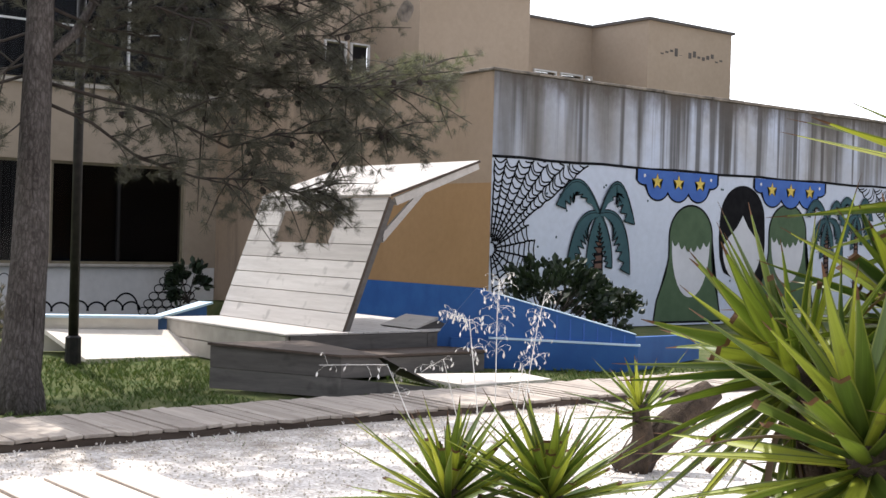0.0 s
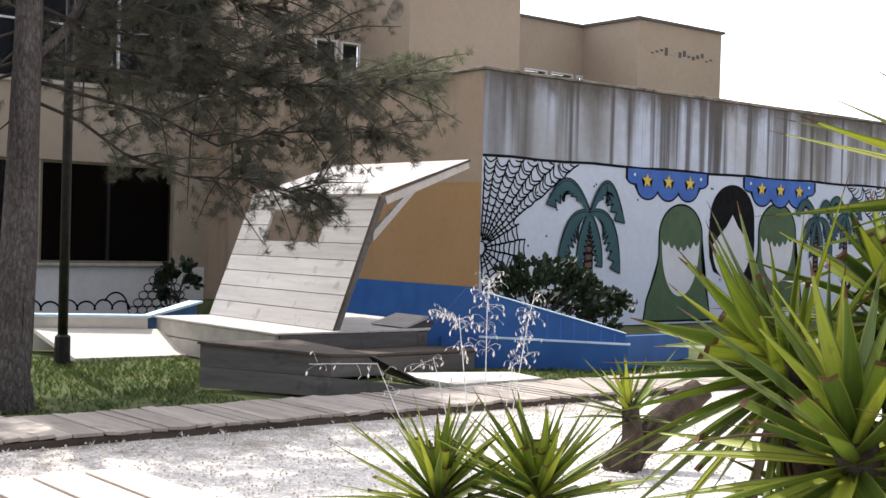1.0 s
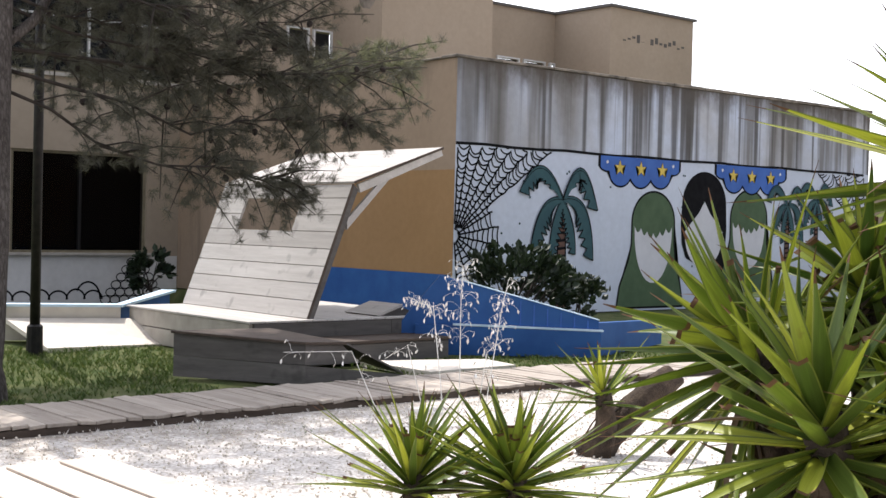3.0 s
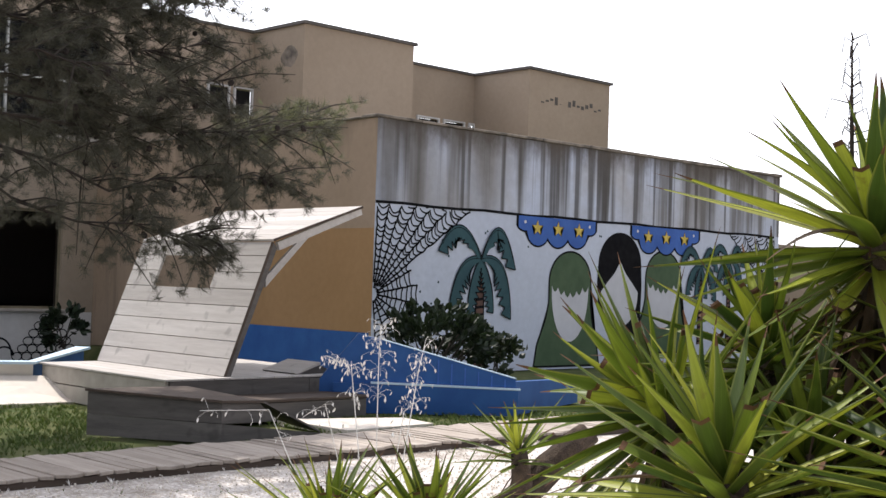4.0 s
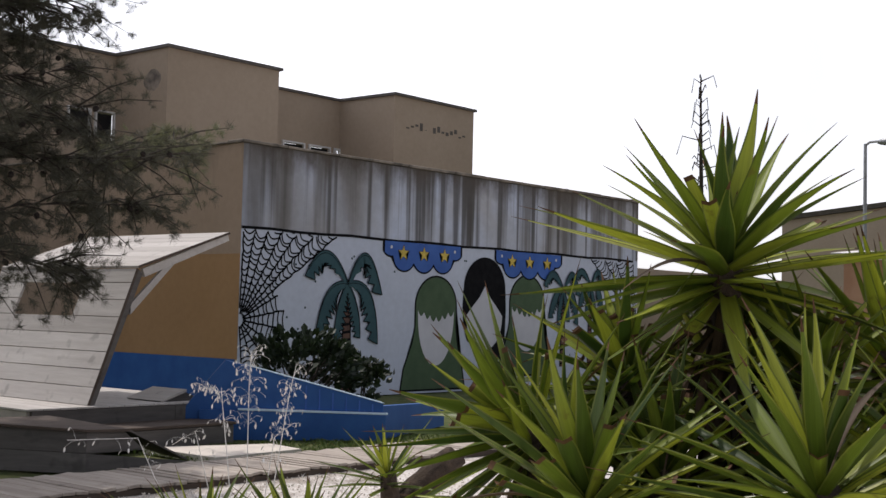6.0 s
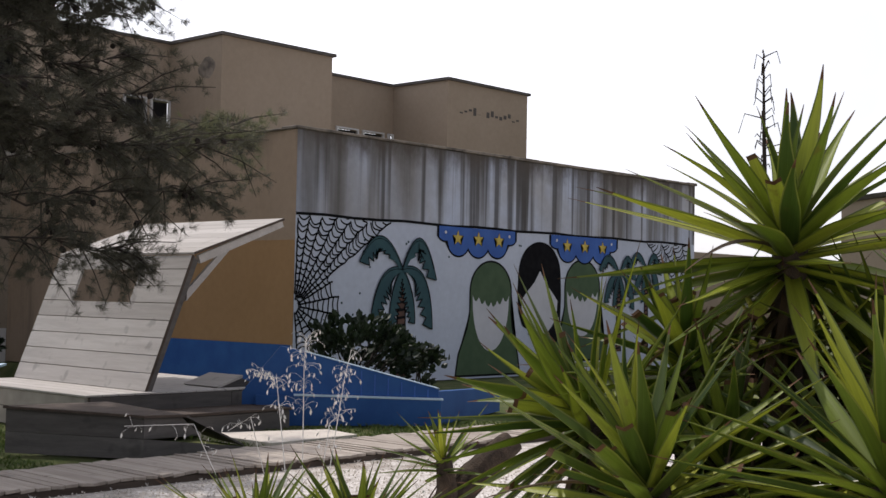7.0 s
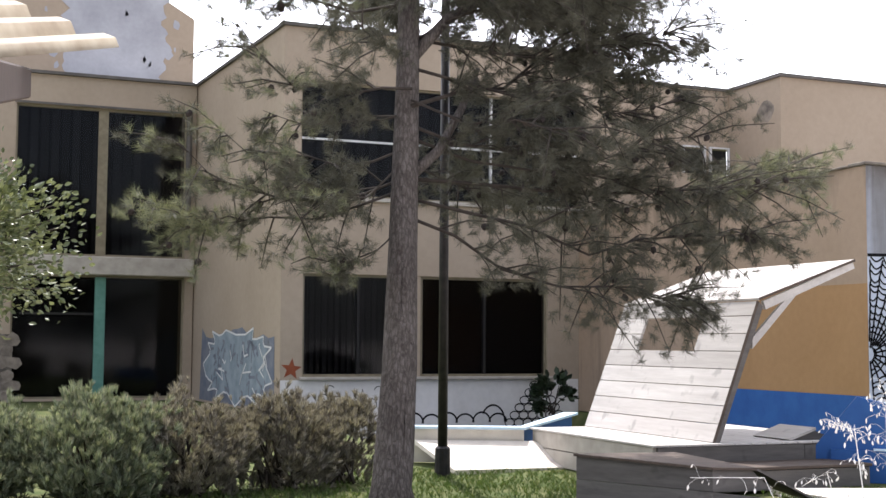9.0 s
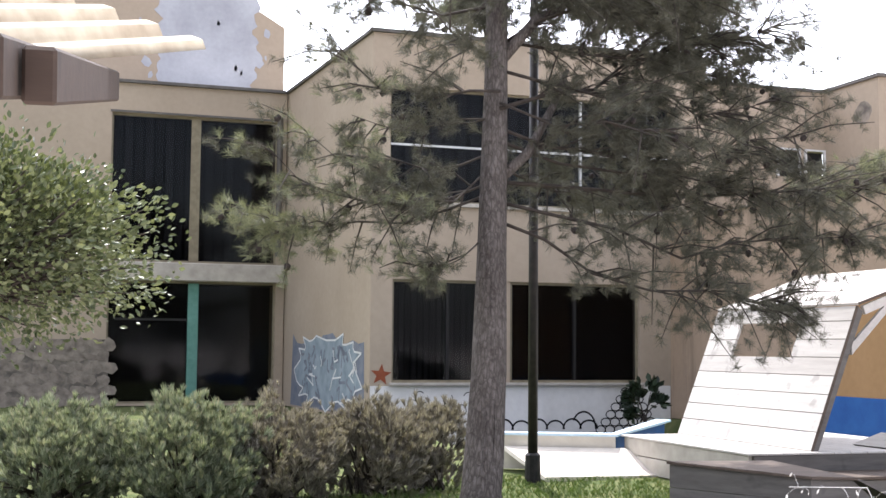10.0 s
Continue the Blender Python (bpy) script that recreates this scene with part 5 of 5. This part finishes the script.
# ---- yuccas ----
def yucca_leaf(k, dry=False, cut=False):
    """A channelled sword leaf along +Y, one metre long, with yellow margins and a brown point."""
    rk = random.Random(70 + k)
    n, vs, fs, mats = (18 if cut else 12), [], [], []
    bend = rk.uniform(-0.04, 0.13) + (0.4 if dry else 0)
    end = rk.uniform(0.38, 0.72) if cut else 1.0
    wmax = 0.047 if not dry else 0.026
    for i in range(n + 1):
        f = end * i / n
        w = wmax * (0.74 + 0.2 * math.sin(math.pi * min(1, f * 1.2))) * min(1.0, (1.02 - f) * 1.75) ** 0.85
        z = -bend * f * f
        x = 0.03 * math.sin(f * 3 + k) * f
        e = min(w * 0.3, 0.0055)
        vs += [(x - w, f, z + w * 0.6), (x - w + e, f, z + (w - e) * 0.55), (x, f, z), (x + w - e, f, z + (w - e) * 0.55), (x + w, f, z + w * 0.6)]
    for i in range(n):
        a = 5 * i
        brown = i >= n - 1
        for q, m in ((0, 2), (1, 0), (2, 0), (3, 2)):
            fs.append((a + q, a + q + 1, a + q + 6, a + q + 5))
            mats.append(1 if brown else (0 if dry else m))
    me = bpy.data.meshes.new("leaf")
    me.from_pydata(vs, [], fs)
    for mt in (M["yucca_dry" if dry else "yucca"], M["tip"], M["yucca_edge"]):
        me.materials.append(mt)
    for p, m in zip(me.polygons, mats):
        p.material_index = m
        p.use_smooth = True
    return me


LEAVES = [yucca_leaf(k) for k in range(8)] + [yucca_leaf(8 + k, False, True) for k in range(5)]
DRY = [yucca_leaf(20 + k, True) for k in range(3)]


def yucca(heart, foot, count, length, seed, label, dry=18, lean=(0, 0, 1), low=-25, cuts=0.3, wide=1.0):
    ry = random.Random(seed)
    h, b = Vector(heart), Vector(foot)
    plant = thing("yucca", b, label, "yucca", "yuccas on the gravel")
    mid = b.lerp(h, 0.5) + Vector((0.03, -0.02, 0))
    bm = tube(bmesh.new(), [(0, 0, -0.05), mid - b, h - b + Vector((0, 0, 0.02))], [0.085, 0.07, 0.05], 10)
    bmesh.ops.subdivide_edges(bm, edges=bm.edges, cuts=2)
    for v in bm.verts:
        v.co += Vector((v.co.x, v.co.y, 0)) * 0.02 + Vector((1, 1, 0)) * 0.012 * noise.noise(v.co * 18)
    part("trunk", bm, M["ytrunk"], plant, "rough brown trunk", True)
    tilt = Vector((0, 0, 1)).rotation_difference(Vector(lean).normalized()).to_matrix().to_4x4()
    for i in range(count + dry):
        f = min(1.0, i / count)
        az = i * 2.39996 + ry.uniform(-0.25, 0.25)
        el = radians(84 - (84 - low) * f ** 0.82 + ry.uniform(-8, 8)) if i < count else radians(ry.uniform(-84, -25))
        d = Vector((math.cos(el) * math.cos(az), math.cos(el) * math.sin(az), math.sin(el)))
        L = length * (0.72 + 0.4 * min(1, f * 1.7)) * ry.uniform(0.85, 1.1)
        me = ry.choice(DRY) if i >= count or ry.random() < 0.012 else ry.choice(LEAVES[8:] if ry.random() < cuts else LEAVES[:8])
        o = new("leaf", me)
        o.parent = plant
        side = Vector((0, 0, 1)).cross(d).normalized() if abs(d.z) < 0.99 else Vector((1, 0, 0))
        y, x = d, -side
        z = x.cross(y)
        rot = Matrix((x, y, z)).transposed().to_4x4()
        start = h - b + Vector((0, 0, -0.10 * f if i < count else -ry.uniform(0.08, 0.5) * min(1, h.z))) + d * 0.015
        broad = wide * (0.95 if i < count else 0.7)
        o.matrix_local = Matrix.Translation(start) @ tilt @ rot @ Matrix.Rotation(ry.uniform(-0.25, 0.25), 4, 'Y') @ Matrix.Diagonal((length * broad * ry.uniform(0.85, 1.2), L, length, 1))
    return plant


yucca((2.80, 1.72, 0.97), (3.05, 1.75, 0), 62, 0.54, 1, "large yucca with yellow-green sword leaves", 60, lean=(-0.2, 0.1, 1), low=-26, cuts=0.35, wide=0.95)
yucca((2.98, 1.18, 1.02), (3.2, 1.3, 0), 62, 0.60, 2, "large yucca with upright green sword leaves", 60, lean=(-0.1, -0.05, 1), low=-26, cuts=0.28, wide=0.95)
yucca((3.60, 1.76, 1.62), (3.6, 1.8, 0), 74, 0.61, 3, "tallest yucca on a bare trunk with dark leaves", 90, lean=(0.1, 0.02, 1), low=-34, cuts=0.08, wide=1.15)
yucca((3.35, 1.95, 1.26), (3.5, 2.0, 0), 60, 0.46, 4, "yucca leaning over the gravel with cut leaves", 50, lean=(-0.3, 0.3, 1), cuts=0.4, wide=1.2)
yucca((4.05, 1.42, 1.33), (4.0, 1.45, 0), 60, 0.56, 5, "yucca behind the others with pale leaves", 50, lean=(0.05, -0.2, 1))
yucca((3.07, 2.09, 1.10), (3.25, 2.05, 0), 66, 0.56, 6, "yucca head with long leaves reaching over the gravel", 40, lean=(-0.5, 0.65, 0.55), cuts=0.2)
yucca((3.45, 1.45, 0.92), (3.5, 1.5, 0), 60, 0.54, 10, "shaded yucca head low in the clump", 60, lean=(-0.2, 0, 1))
yucca((3.55, 1.05, 1.05), (3.6, 1.1, 0), 60, 0.58, 11, "yucca head with broad green leaves", 50, lean=(0.1, -0.25, 1))
yucca((3.3, 1.95, 0.7), (3.4, 1.95, 0), 56, 0.55, 12, "low yucca head with drooping brown leaves", 60, lean=(-0.4, 0.4, 0.8))
yucca((3.77, 1.85, 1.22), (3.75, 1.85, 0), 56, 0.50, 13, "shaded yucca head beside the tall trunk", 70, lean=(-0.1, 0.1, 1))
yucca((3.72, 1.53, 1.27), (3.72, 1.5, 0), 56, 0.50, 14, "shaded yucca head before the tall trunk", 70, lean=(0.0, -0.1, 1))
yucca((3.18, 1.72, 1.0), (3.25, 1.7, 0), 56, 0.50, 15, "yucca head in the middle of the clump", 60, lean=(-0.1, 0.0, 1))
yucca((4.19, 4.93, 0.16), (4.2, 4.95, 0), 64, 0.60, 7, "small yucca with narrow upright leaves", 12, low=8, cuts=0.2, wide=0.85)
yucca((4.50, 4.53, 0.2), (4.5, 4.55, 0), 88, 0.60, 8, "small bushy yucca with dry brown lower leaves", 24, low=-8, cuts=0.25, wide=0.9)
yucca((6.12, 5.44, 0.40), (6.16, 5.5, 0), 26, 0.46, 9, "yucca sprout beside an old stump", 4, lean=(-0.2, 0.1, 1), low=0)

def litter():
    """Dead leaves lying and standing under the clump."""
    rl = random.Random(15)
    v = [(-0.02, 0, 0.008), (0, 0, 0), (0.02, 0, 0.008), (0.014, 0.3, 0.03), (0, 0.5, 0.02), (-0.014, 0.3, 0.03)]
    f = [(0, 1, 4, 5), (1, 2, 3, 4)]
    spots = []
    for i in range(1500):
        a, r = rl.uniform(0, math.tau), math.sqrt(rl.random())
        x, y = 3.45 + 0.75 * r * math.cos(a), 1.55 + 0.75 * r * math.sin(a)
        spots.append(((x, y, rl.uniform(-0.01, 0.35 * (1 - r))), (rl.uniform(-1, 1), rl.uniform(-1, 1), rl.uniform(-0.25, 0.6)), rl.uniform(0.6, 1.2), rl.uniform(-1, 1)))
    tagged(scatter("dead_leaves", v, f, spots, M["yucca_dry"]), "heap of dead brown yucca leaves on the ground", "leaf litter", kind="stuff")


litter()

# flower stalk remains on the tallest yucca
spike = thing("dry_flower_stalk", (3.585, 1.83, 1.64), "dry bare yucca flower stalk", "flower stalk")
rk = random.Random(5)
sb = tube(bmesh.new(), [(0, 0, 0), (0.02, 0.02, 0.3), (0.03, 0.03, 0.56)], [0.008, 0.006, 0.002], 6)
for i in range(34):
    z, a = 0.2 + i * 0.0105 + rk.uniform(-0.02, 0.02), i * 2.4 + rk.uniform(-0.6, 0.6)
    L = rk.uniform(0.03, 0.085) * (1 - i / 60)
    tube(sb, [(0.02, 0.02, z), (0.02 + L * math.cos(a), 0.02 + L * math.sin(a), z + 0.02), (0.02 + L * 1.3 * math.cos(a), 0.02 + L * 1.3 * math.sin(a), z - 0.02 + rk.uniform(-.02, .03))], [0.0022, 0.0018, 0.0014], 4)
part("stalk", sb, M["twig"], spike)

# old stump
stump = thing("yucca_stump", (6.25, 5.52, 0), "leaning old brown yucca stump on the gravel", "stump")
bm = tube(bmesh.new(), [(-0.1, 0.06, -0.05), (0.02, -0.02, 0.13), (0.2, -0.12, 0.32), (0.36, -0.24, 0.5)], [0.13, 0.105, 0.10, 0.085], 12)
bmesh.ops.subdivide_edges(bm, edges=bm.edges, cuts=3)
for v in bm.verts:
    v.co += v.co.normalized() * 0.03 * noise.noise(v.co * 11)
part("stump_wood", bm, M["ytrunk"], stump, "", True)


# ---- wild oat stems ----
def oat(base, top, droop, seeds, seed):
    ro = random.Random(seed)
    b, t = Vector(base), Vector(top)
    g = thing("oat_grass", b, "dry white wild oat stem with seed heads", "dry grass", "wild oat stems")
    pts = [Vector((0, 0, -0.02)), (t - b) * 0.5 + Vector((0, 0, 0.03)), t - b, t - b + Vector(droop)]
    part("stem", tube(bmesh.new(), pts, [0.0035, 0.003, 0.0022, 0.0015], 5), M["straw"], g)
    hv, hf = leaf_quad(0.0065, 0.027)
    tw, sp_ = bmesh.new(), []
    for i in range(seeds):
        f = ro.random()
        p = pts[2].lerp(pts[3], f) if ro.random() < 0.6 else pts[1].lerp(pts[2], 0.45 + 0.55 * f)
        a = ro.uniform(0, math.tau)
        q = p + Vector((math.cos(a), math.sin(a), ro.uniform(-0.6, 0.7))) * ro.uniform(0.02, 0.11)
        tube(tw, [p, p.lerp(q, 0.6) + Vector((0, 0, 0.015)), q], 0.0007, 3)
        sp_.append((q, (ro.uniform(-.6, .6), ro.uniform(-.6, .6), -1), ro.uniform(0.7, 1.3), ro.uniform(0, 6)))
    part("stalklets", tw, M["straw"], g)["kind"] = "stuff"
    scatter("seed_husks", hv, hf, sp_, M["straw"], g)


oat((4.97, 5.48, 0), (4.98, 5.5, 1.02), (0.01, 0.0, 0.17), 60, 1)
oat((4.93, 5.52, 0), (4.86, 5.6, 0.95), (-0.1, 0.08, 0.03), 60, 2)
oat((5.03, 5.40, 0), (5.14, 5.33, 0.95), (0.03, -0.02, 0.17), 45, 3)
oat((5.0, 5.42, 0), (5.07, 5.37, 0.7), (0.05, -0.04, 0.05), 26, 4)
oat((4.75, 5.75, 0), (4.66, 6.1, 0.66), (-0.28, 0.3, -0.02), 14, 5)
oat((4.9, 5.6, 0), (4.80, 5.75, 0.72), (-0.1, 0.08, -0.08), 14, 6)


# ---- leafy shrubs ----
def shrub(name, centre, radii, count, leaf, mat, label, seed, stems=7, up=0.3, group=""):
    """Leaves gathered in clumps on the outer shell of an uneven crown."""
    rr = random.Random(seed)
    c = Vector(centre)
    g = thing(name, (c.x, c.y, 0), label, "shrub", group)
    O = Vector((c.x, c.y, 0))
    sb = bmesh.new()
    hubs = []
    for i in range(max(stems, count // 26)):
        d = Vector((rr.gauss(0, 1), rr.gauss(0, 1), rr.gauss(0.25, 0.9))).normalized()
        p = c + Vector((d.x * radii[0], d.y * radii[1], d.z * radii[2])) * rr.uniform(0.5, 0.97) * (1 + 0.22 * noise.noise(d * 2.2 + Vector((seed, 0, 0))))
        if p.z < 0.05:
            p.z = rr.uniform(0.06, 0.3)
        hubs.append((p, d))
    for p, d in hubs[:max(stems, len(hubs) // 3)]:
        r0 = Vector((c.x + rr.uniform(-.25, .25) * radii[0], c.y + rr.uniform(-.25, .25) * radii[1], 0 if c.z < 1.2 else c.z - radii[2] * 0.6))
        tube(sb, [r0 - O, r0.lerp(p, 0.55) + Vector((0, 0, 0.05)) - O, p - O], [0.018, 0.011, 0.004], 5)
    part("stem_growth", sb, M["twig"], g)["kind"] = "stuff"
    spots = []
    for p, d in hubs:
        for k in range(26):
            q = p + Vector((rr.gauss(0, 1), rr.gauss(0, 1), rr.gauss(0, 1))) * 0.072 * (radii[0] ** 0.3)
            dd = d + Vector((rr.uniform(-.9, .9), rr.uniform(-.9, .9), rr.uniform(-.6, .8) + up))
            spots.append((q - O, dd.normalized(), rr.uniform(0.7, 1.25), rr.uniform(0, 6.28)))
    scatter("foliage", *leaf, spots, mat, g)
    return g


rh = random.Random(2)
sprig = tuft_mesh(24, 0.55, 0.08, 0.0036, rh)
shrub("rosemary_bush", (0.75, 11.9, 0.36), (0.75, 0.7, 0.5), 2900, sprig, M["rosemary"], "grey-green rosemary bush in the hedge", 41, 10, 1.7, "hedge bushes")
shrub("rosemary_bush", (1.75, 11.75, 0.38), (0.75, 0.7, 0.52), 2900, sprig, M["rosemary"], "grey-green rosemary bush in the hedge", 42, 10, 1.7, "hedge bushes")
shrub("rosemary_bush", (2.65, 11.9, 0.36), (0.6, 0.6, 0.52), 2000, sprig, M["rosemary_dry"], "half-dry brownish rosemary bush", 43, 10, 1.7, "hedge bushes")
shrub("rosemary_bush", (3.55, 12.1, 0.40), (0.65, 0.6, 0.50), 2000, sprig, M["rosemary_dry"], "half-dry brownish rosemary bush", 44, 10, 1.7, "hedge bushes")
shrub("rosemary_bush", (4.25, 12.4, 0.36), (0.5, 0.5, 0.44), 1300, sprig, M["rosemary_dry"], "half-dry brownish rosemary bush", 49, 8, 1.7, "hedge bushes")
shrub("dark_shrub", (11.3, 11.7, 0.62), (0.75, 0.8, 0.55), 1500, leaf_quad(0.045, 0.11), M["bush"], "dark green leafy shrub before the mural", 45, 8)
shrub("dark_shrub", (12.3, 11.6, 0.45), (0.4, 0.4, 0.45), 500, leaf_quad(0.045, 0.1), M["bush"], "dark green leafy shrub before the mural", 46, 6)
shrub("dark_shrub", (11.75, 22.4, 0.42), (0.38, 0.3, 0.42), 320, leaf_quad(0.06, 0.16), M["bush"], "dark broad-leaved plant below the window", 47, 6)
bt = shrub("broadleaf_tree", (-0.15, 8.3, 1.98), (1.35, 1.0, 0.66), 30000, leaf_quad(0.015, 0.044), M["broad"], "small tree with glossy yellow-green leaves", 48, 16, 0.2)
bt["category"] = "tree"
part("trunk", tube(bmesh.new(), [(-0.5, 0, -0.05), (-0.42, 0.02, 0.8), (-0.2, 0, 1.5)], [0.09, 0.07, 0.05], 10), M["bark"], bt, "", True)


# ---- lawn and weeds ----
def lawn():
    rl = random.Random(77)
    v, f = tuft_mesh(8, 0.75, 0.055, 0.003, rl)
    spots = []
    for i in range(17000):
        x, y = rl.uniform(1.5, 12.0), rl.uniform(9.0, 13.4)
        if (6.9 < x < 9.7 and y > 10.35) or (5.7 < x < 7.7 and 9.15 < y < 10.4) or (y > 12.9 and 5.6 < x < 7.2):
            continue
        if rl.random() > 0.55 + 0.6 * noise.noise((x * 0.9, y * 0.9, 3)) + 0.25 * (1 if x > 5 else 0):
            continue
        spots.append(((x, y, -0.01), (rl.uniform(-.3, .3), rl.uniform(-.3, .3), 1), rl.uniform(0.5, 1.2), 0))
    tagged(scatter("lawn_grass", v, f, spots, M["grass"]), "short patchy green lawn grass", "grass", kind="stuff")
    spots = []
    for i in range(900):
        x, y = rl.uniform(1.0, 10.0), rl.uniform(4.5, 8.0)
        edge = abs(y - 7.9) < 0.22
        if edge and rl.random() < 0.7 or noise.noise((x * 1.5, y * 1.5, 9)) > 0.28:
            spots.append(((x, y, -0.01), (rl.uniform(-.4, .4), rl.uniform(-.4, .4), 1), rl.uniform(0.4, 1.0), 0))
    tagged(scatter("gravel_weeds", v, f, spots, M["straw"]), "dry weeds along the boardwalk and on gravel", "weeds", kind="stuff")
    spots = []
    for i in range(1500):
        x, y = rl.uniform(1.0, 10.0), rl.uniform(4.3, 7.9)
        if noise.noise((x * 1.1, y * 1.1, 21)) > 0.3:
            spots.append(((x, y, -0.01), (rl.uniform(-.5, .5), rl.uniform(-.5, .5), 1), rl.uniform(0.2, 0.6), 0))
    tagged(scatter("green_weeds", v, f, spots, M["grass"]), "sparse yellow-green weeds in the gravel", "weeds", kind="stuff")
    bm = bmesh.new()
    bmesh.ops.create_icosphere(bm, subdivisions=1, radius=0.02)
    pv, pf = [tuple(w.co) for w in bm.verts], [tuple(w.index for w in q.verts) for q in bm.faces]
    bm.free()
    spots = [((rl.uniform(1, 9.5), rl.uniform(4.2, 8.0), rl.uniform(-0.02, 0.0)), (rl.uniform(-1, 1), rl.uniform(-1, 1), rl.uniform(-.3, .3)), rl.uniform(0.15, 0.5), 0) for _ in range(9000)]
    tagged(scatter("gravel", pv, pf, spots, M["pale_slab"]), "loose white gravel stones", "gravel", kind="stuff")


lawn()

# ---- pergola overhead ----
perg = thing("pergola", (0.4, 3.0, 0), "brown wooden pergola with corrugated sheet roof", "pergola")
bd = Vector((0.113, 0.975, 0.19)).normalized()
bs = bd.cross(Vector((0, 0, 1))).normalized()
bu = bs.cross(bd)


def beam_bm(end, length, w, hgt):
    e = Vector(end)
    a = e - bd * length
    bm = prism(bmesh.new(), [a - bs * w, a - bs * w + bu * hgt, a + bs * w + bu * hgt, a + bs * w], bd * length)
    bmesh.ops.translate(bm, verts=bm.verts, vec=(-0.4, -3.0, 0))
    bmesh.ops.bevel(bm, geom=list(bm.edges), offset=0.008, segments=1, affect='EDGES')
    return bm


part("beam", beam_bm((0.56, 5.1, 2.27), 2.3, 0.04, 0.125), M["beam"], perg)
part("beam", beam_bm((0.70, 5.6, 2.36), 2.6, 0.035, 0.12), M["beam"], perg)
for x in (-1.5, ):
    part("post", boxed(x - 0.06 - 0.4, x + 0.06 - 0.4, -0.06, 0.06, -0.05, 1.84, bevel=0.01), M["beam"], perg)
    part("post", boxed(x - 0.06 - 0.4, x + 0.06 - 0.4, 1.84, 1.96, -0.05, 2.2, bevel=0.01), M["beam"], perg)
part("cross_beam", boxed(-2.0, -0.32, -0.05, 0.05, 1.72, 1.84, bevel=0.008), M["beam"], perg)
c_dir = Vector((0.483, 0.8365, 0.2588))
T1, T3 = Vector((1.03, 5.6, 2.615)), Vector((0.686, 5.756, 2.753))
e_dir = (T3 - T1).normalized()
n_dir = c_dir.cross(e_dir).normalized()
pitch = (T3 - T1).length / 2
wave = []
vs, fs = [], []
steps = 72
for i in range(steps + 1):
    s = i / steps * 9 - 0.25
    fz = max(-1.0, min(1.0, 1.6 * math.cos(s * math.tau)))
    for L in (0.0, 2.6):
        p = T1 + e_dir * s * pitch - c_dir * L + n_dir * 0.032 * fz
        vs.append((p.x - 0.4, p.y - 3.0, p.z))
for i in range(steps):
    fs.append((2 * i, 2 * i + 1, 2 * i + 3, 2 * i + 2))
sheet = raw("roof_sheet", vs, fs, M["sheet"], perg, "pale corrugated roof sheet", True)
sm = sheet.modifiers.new("thickness", 'SOLIDIFY')
sm.thickness = 0.004

# ---- beyond the mural wall ----
lamp = thing("street_lamp", (41.6, 16.5, 0), "grey street lamp on a tall thin pole", "street lamp")
part("pole", tube(bmesh.new(), [(0, 0, -0.1), (0, 0, 7.45)], [0.09, 0.06], 8), M["grey_metal"], lamp)
part("arm", tube(bmesh.new(), [(0, 0, 7.4), (0.02, -0.15, 7.5), (0.1, -0.5, 7.52)], 0.045, 6), M["grey_metal"], lamp)
hb = bmesh.new()
bmesh.ops.create_uvsphere(hb, u_segments=14, v_segments=8, radius=0.5)
bmesh.ops.scale(hb, verts=hb.verts, vec=(0.34, 0.85, 0.26))
bmesh.ops.translate(hb, verts=hb.verts, vec=(0.15, -0.75, 7.5))
part("lamp_head", hb, M["grey_metal"], lamp, "pale rounded lamp head", True)
hall = thing("far_hall", (50, 16, 0), "far beige hall with a low pitched roof", "building")
part("wall", prism(bmesh.new(), [(-3, 6.0, -0.1), (3.5, -26, -0.1), (3.5, -26, 6.6), (0.6, -12, 7.6), (-3, 6.0, 5.4)], (8, 2, 0)), M["tan"], hall)
part("roof", prism(bmesh.new(), [(-3.2, 6.1, 5.4), (0.5, -12, 7.62), (0.5, -12, 7.8), (-3.3, 6.2, 5.55)], (8, 2, 0)), M["flash"], hall)
shed = thing("low_shed", (31, 9.5, 0), "low brown shed with pale sheet roof", "shed")
part("wall", prism(bmesh.new(), [(-1.2, 2.8, -0.1), (1.2, -6, -0.1), (1.2, -6, 2.6), (-1.2, 2.8, 3.0)], (4, 1, 0)), M["far_roof"], shed)
part("roof", prism(bmesh.new(), [(-1.5, 3.0, 3.0), (1.0, -6.2, 2.6), (1.0, -6.2, 2.72), (-1.5, 3.0, 3.12)], (4.4, 1.1, 0.3)), M["white_band"], shed)
tagged(finish("wall_yard", boxed(24.7, 30.5, 15.6, 15.85, 0, 2.6), M["tan"]), "plain tan yard wall", "wall", kind="structure")
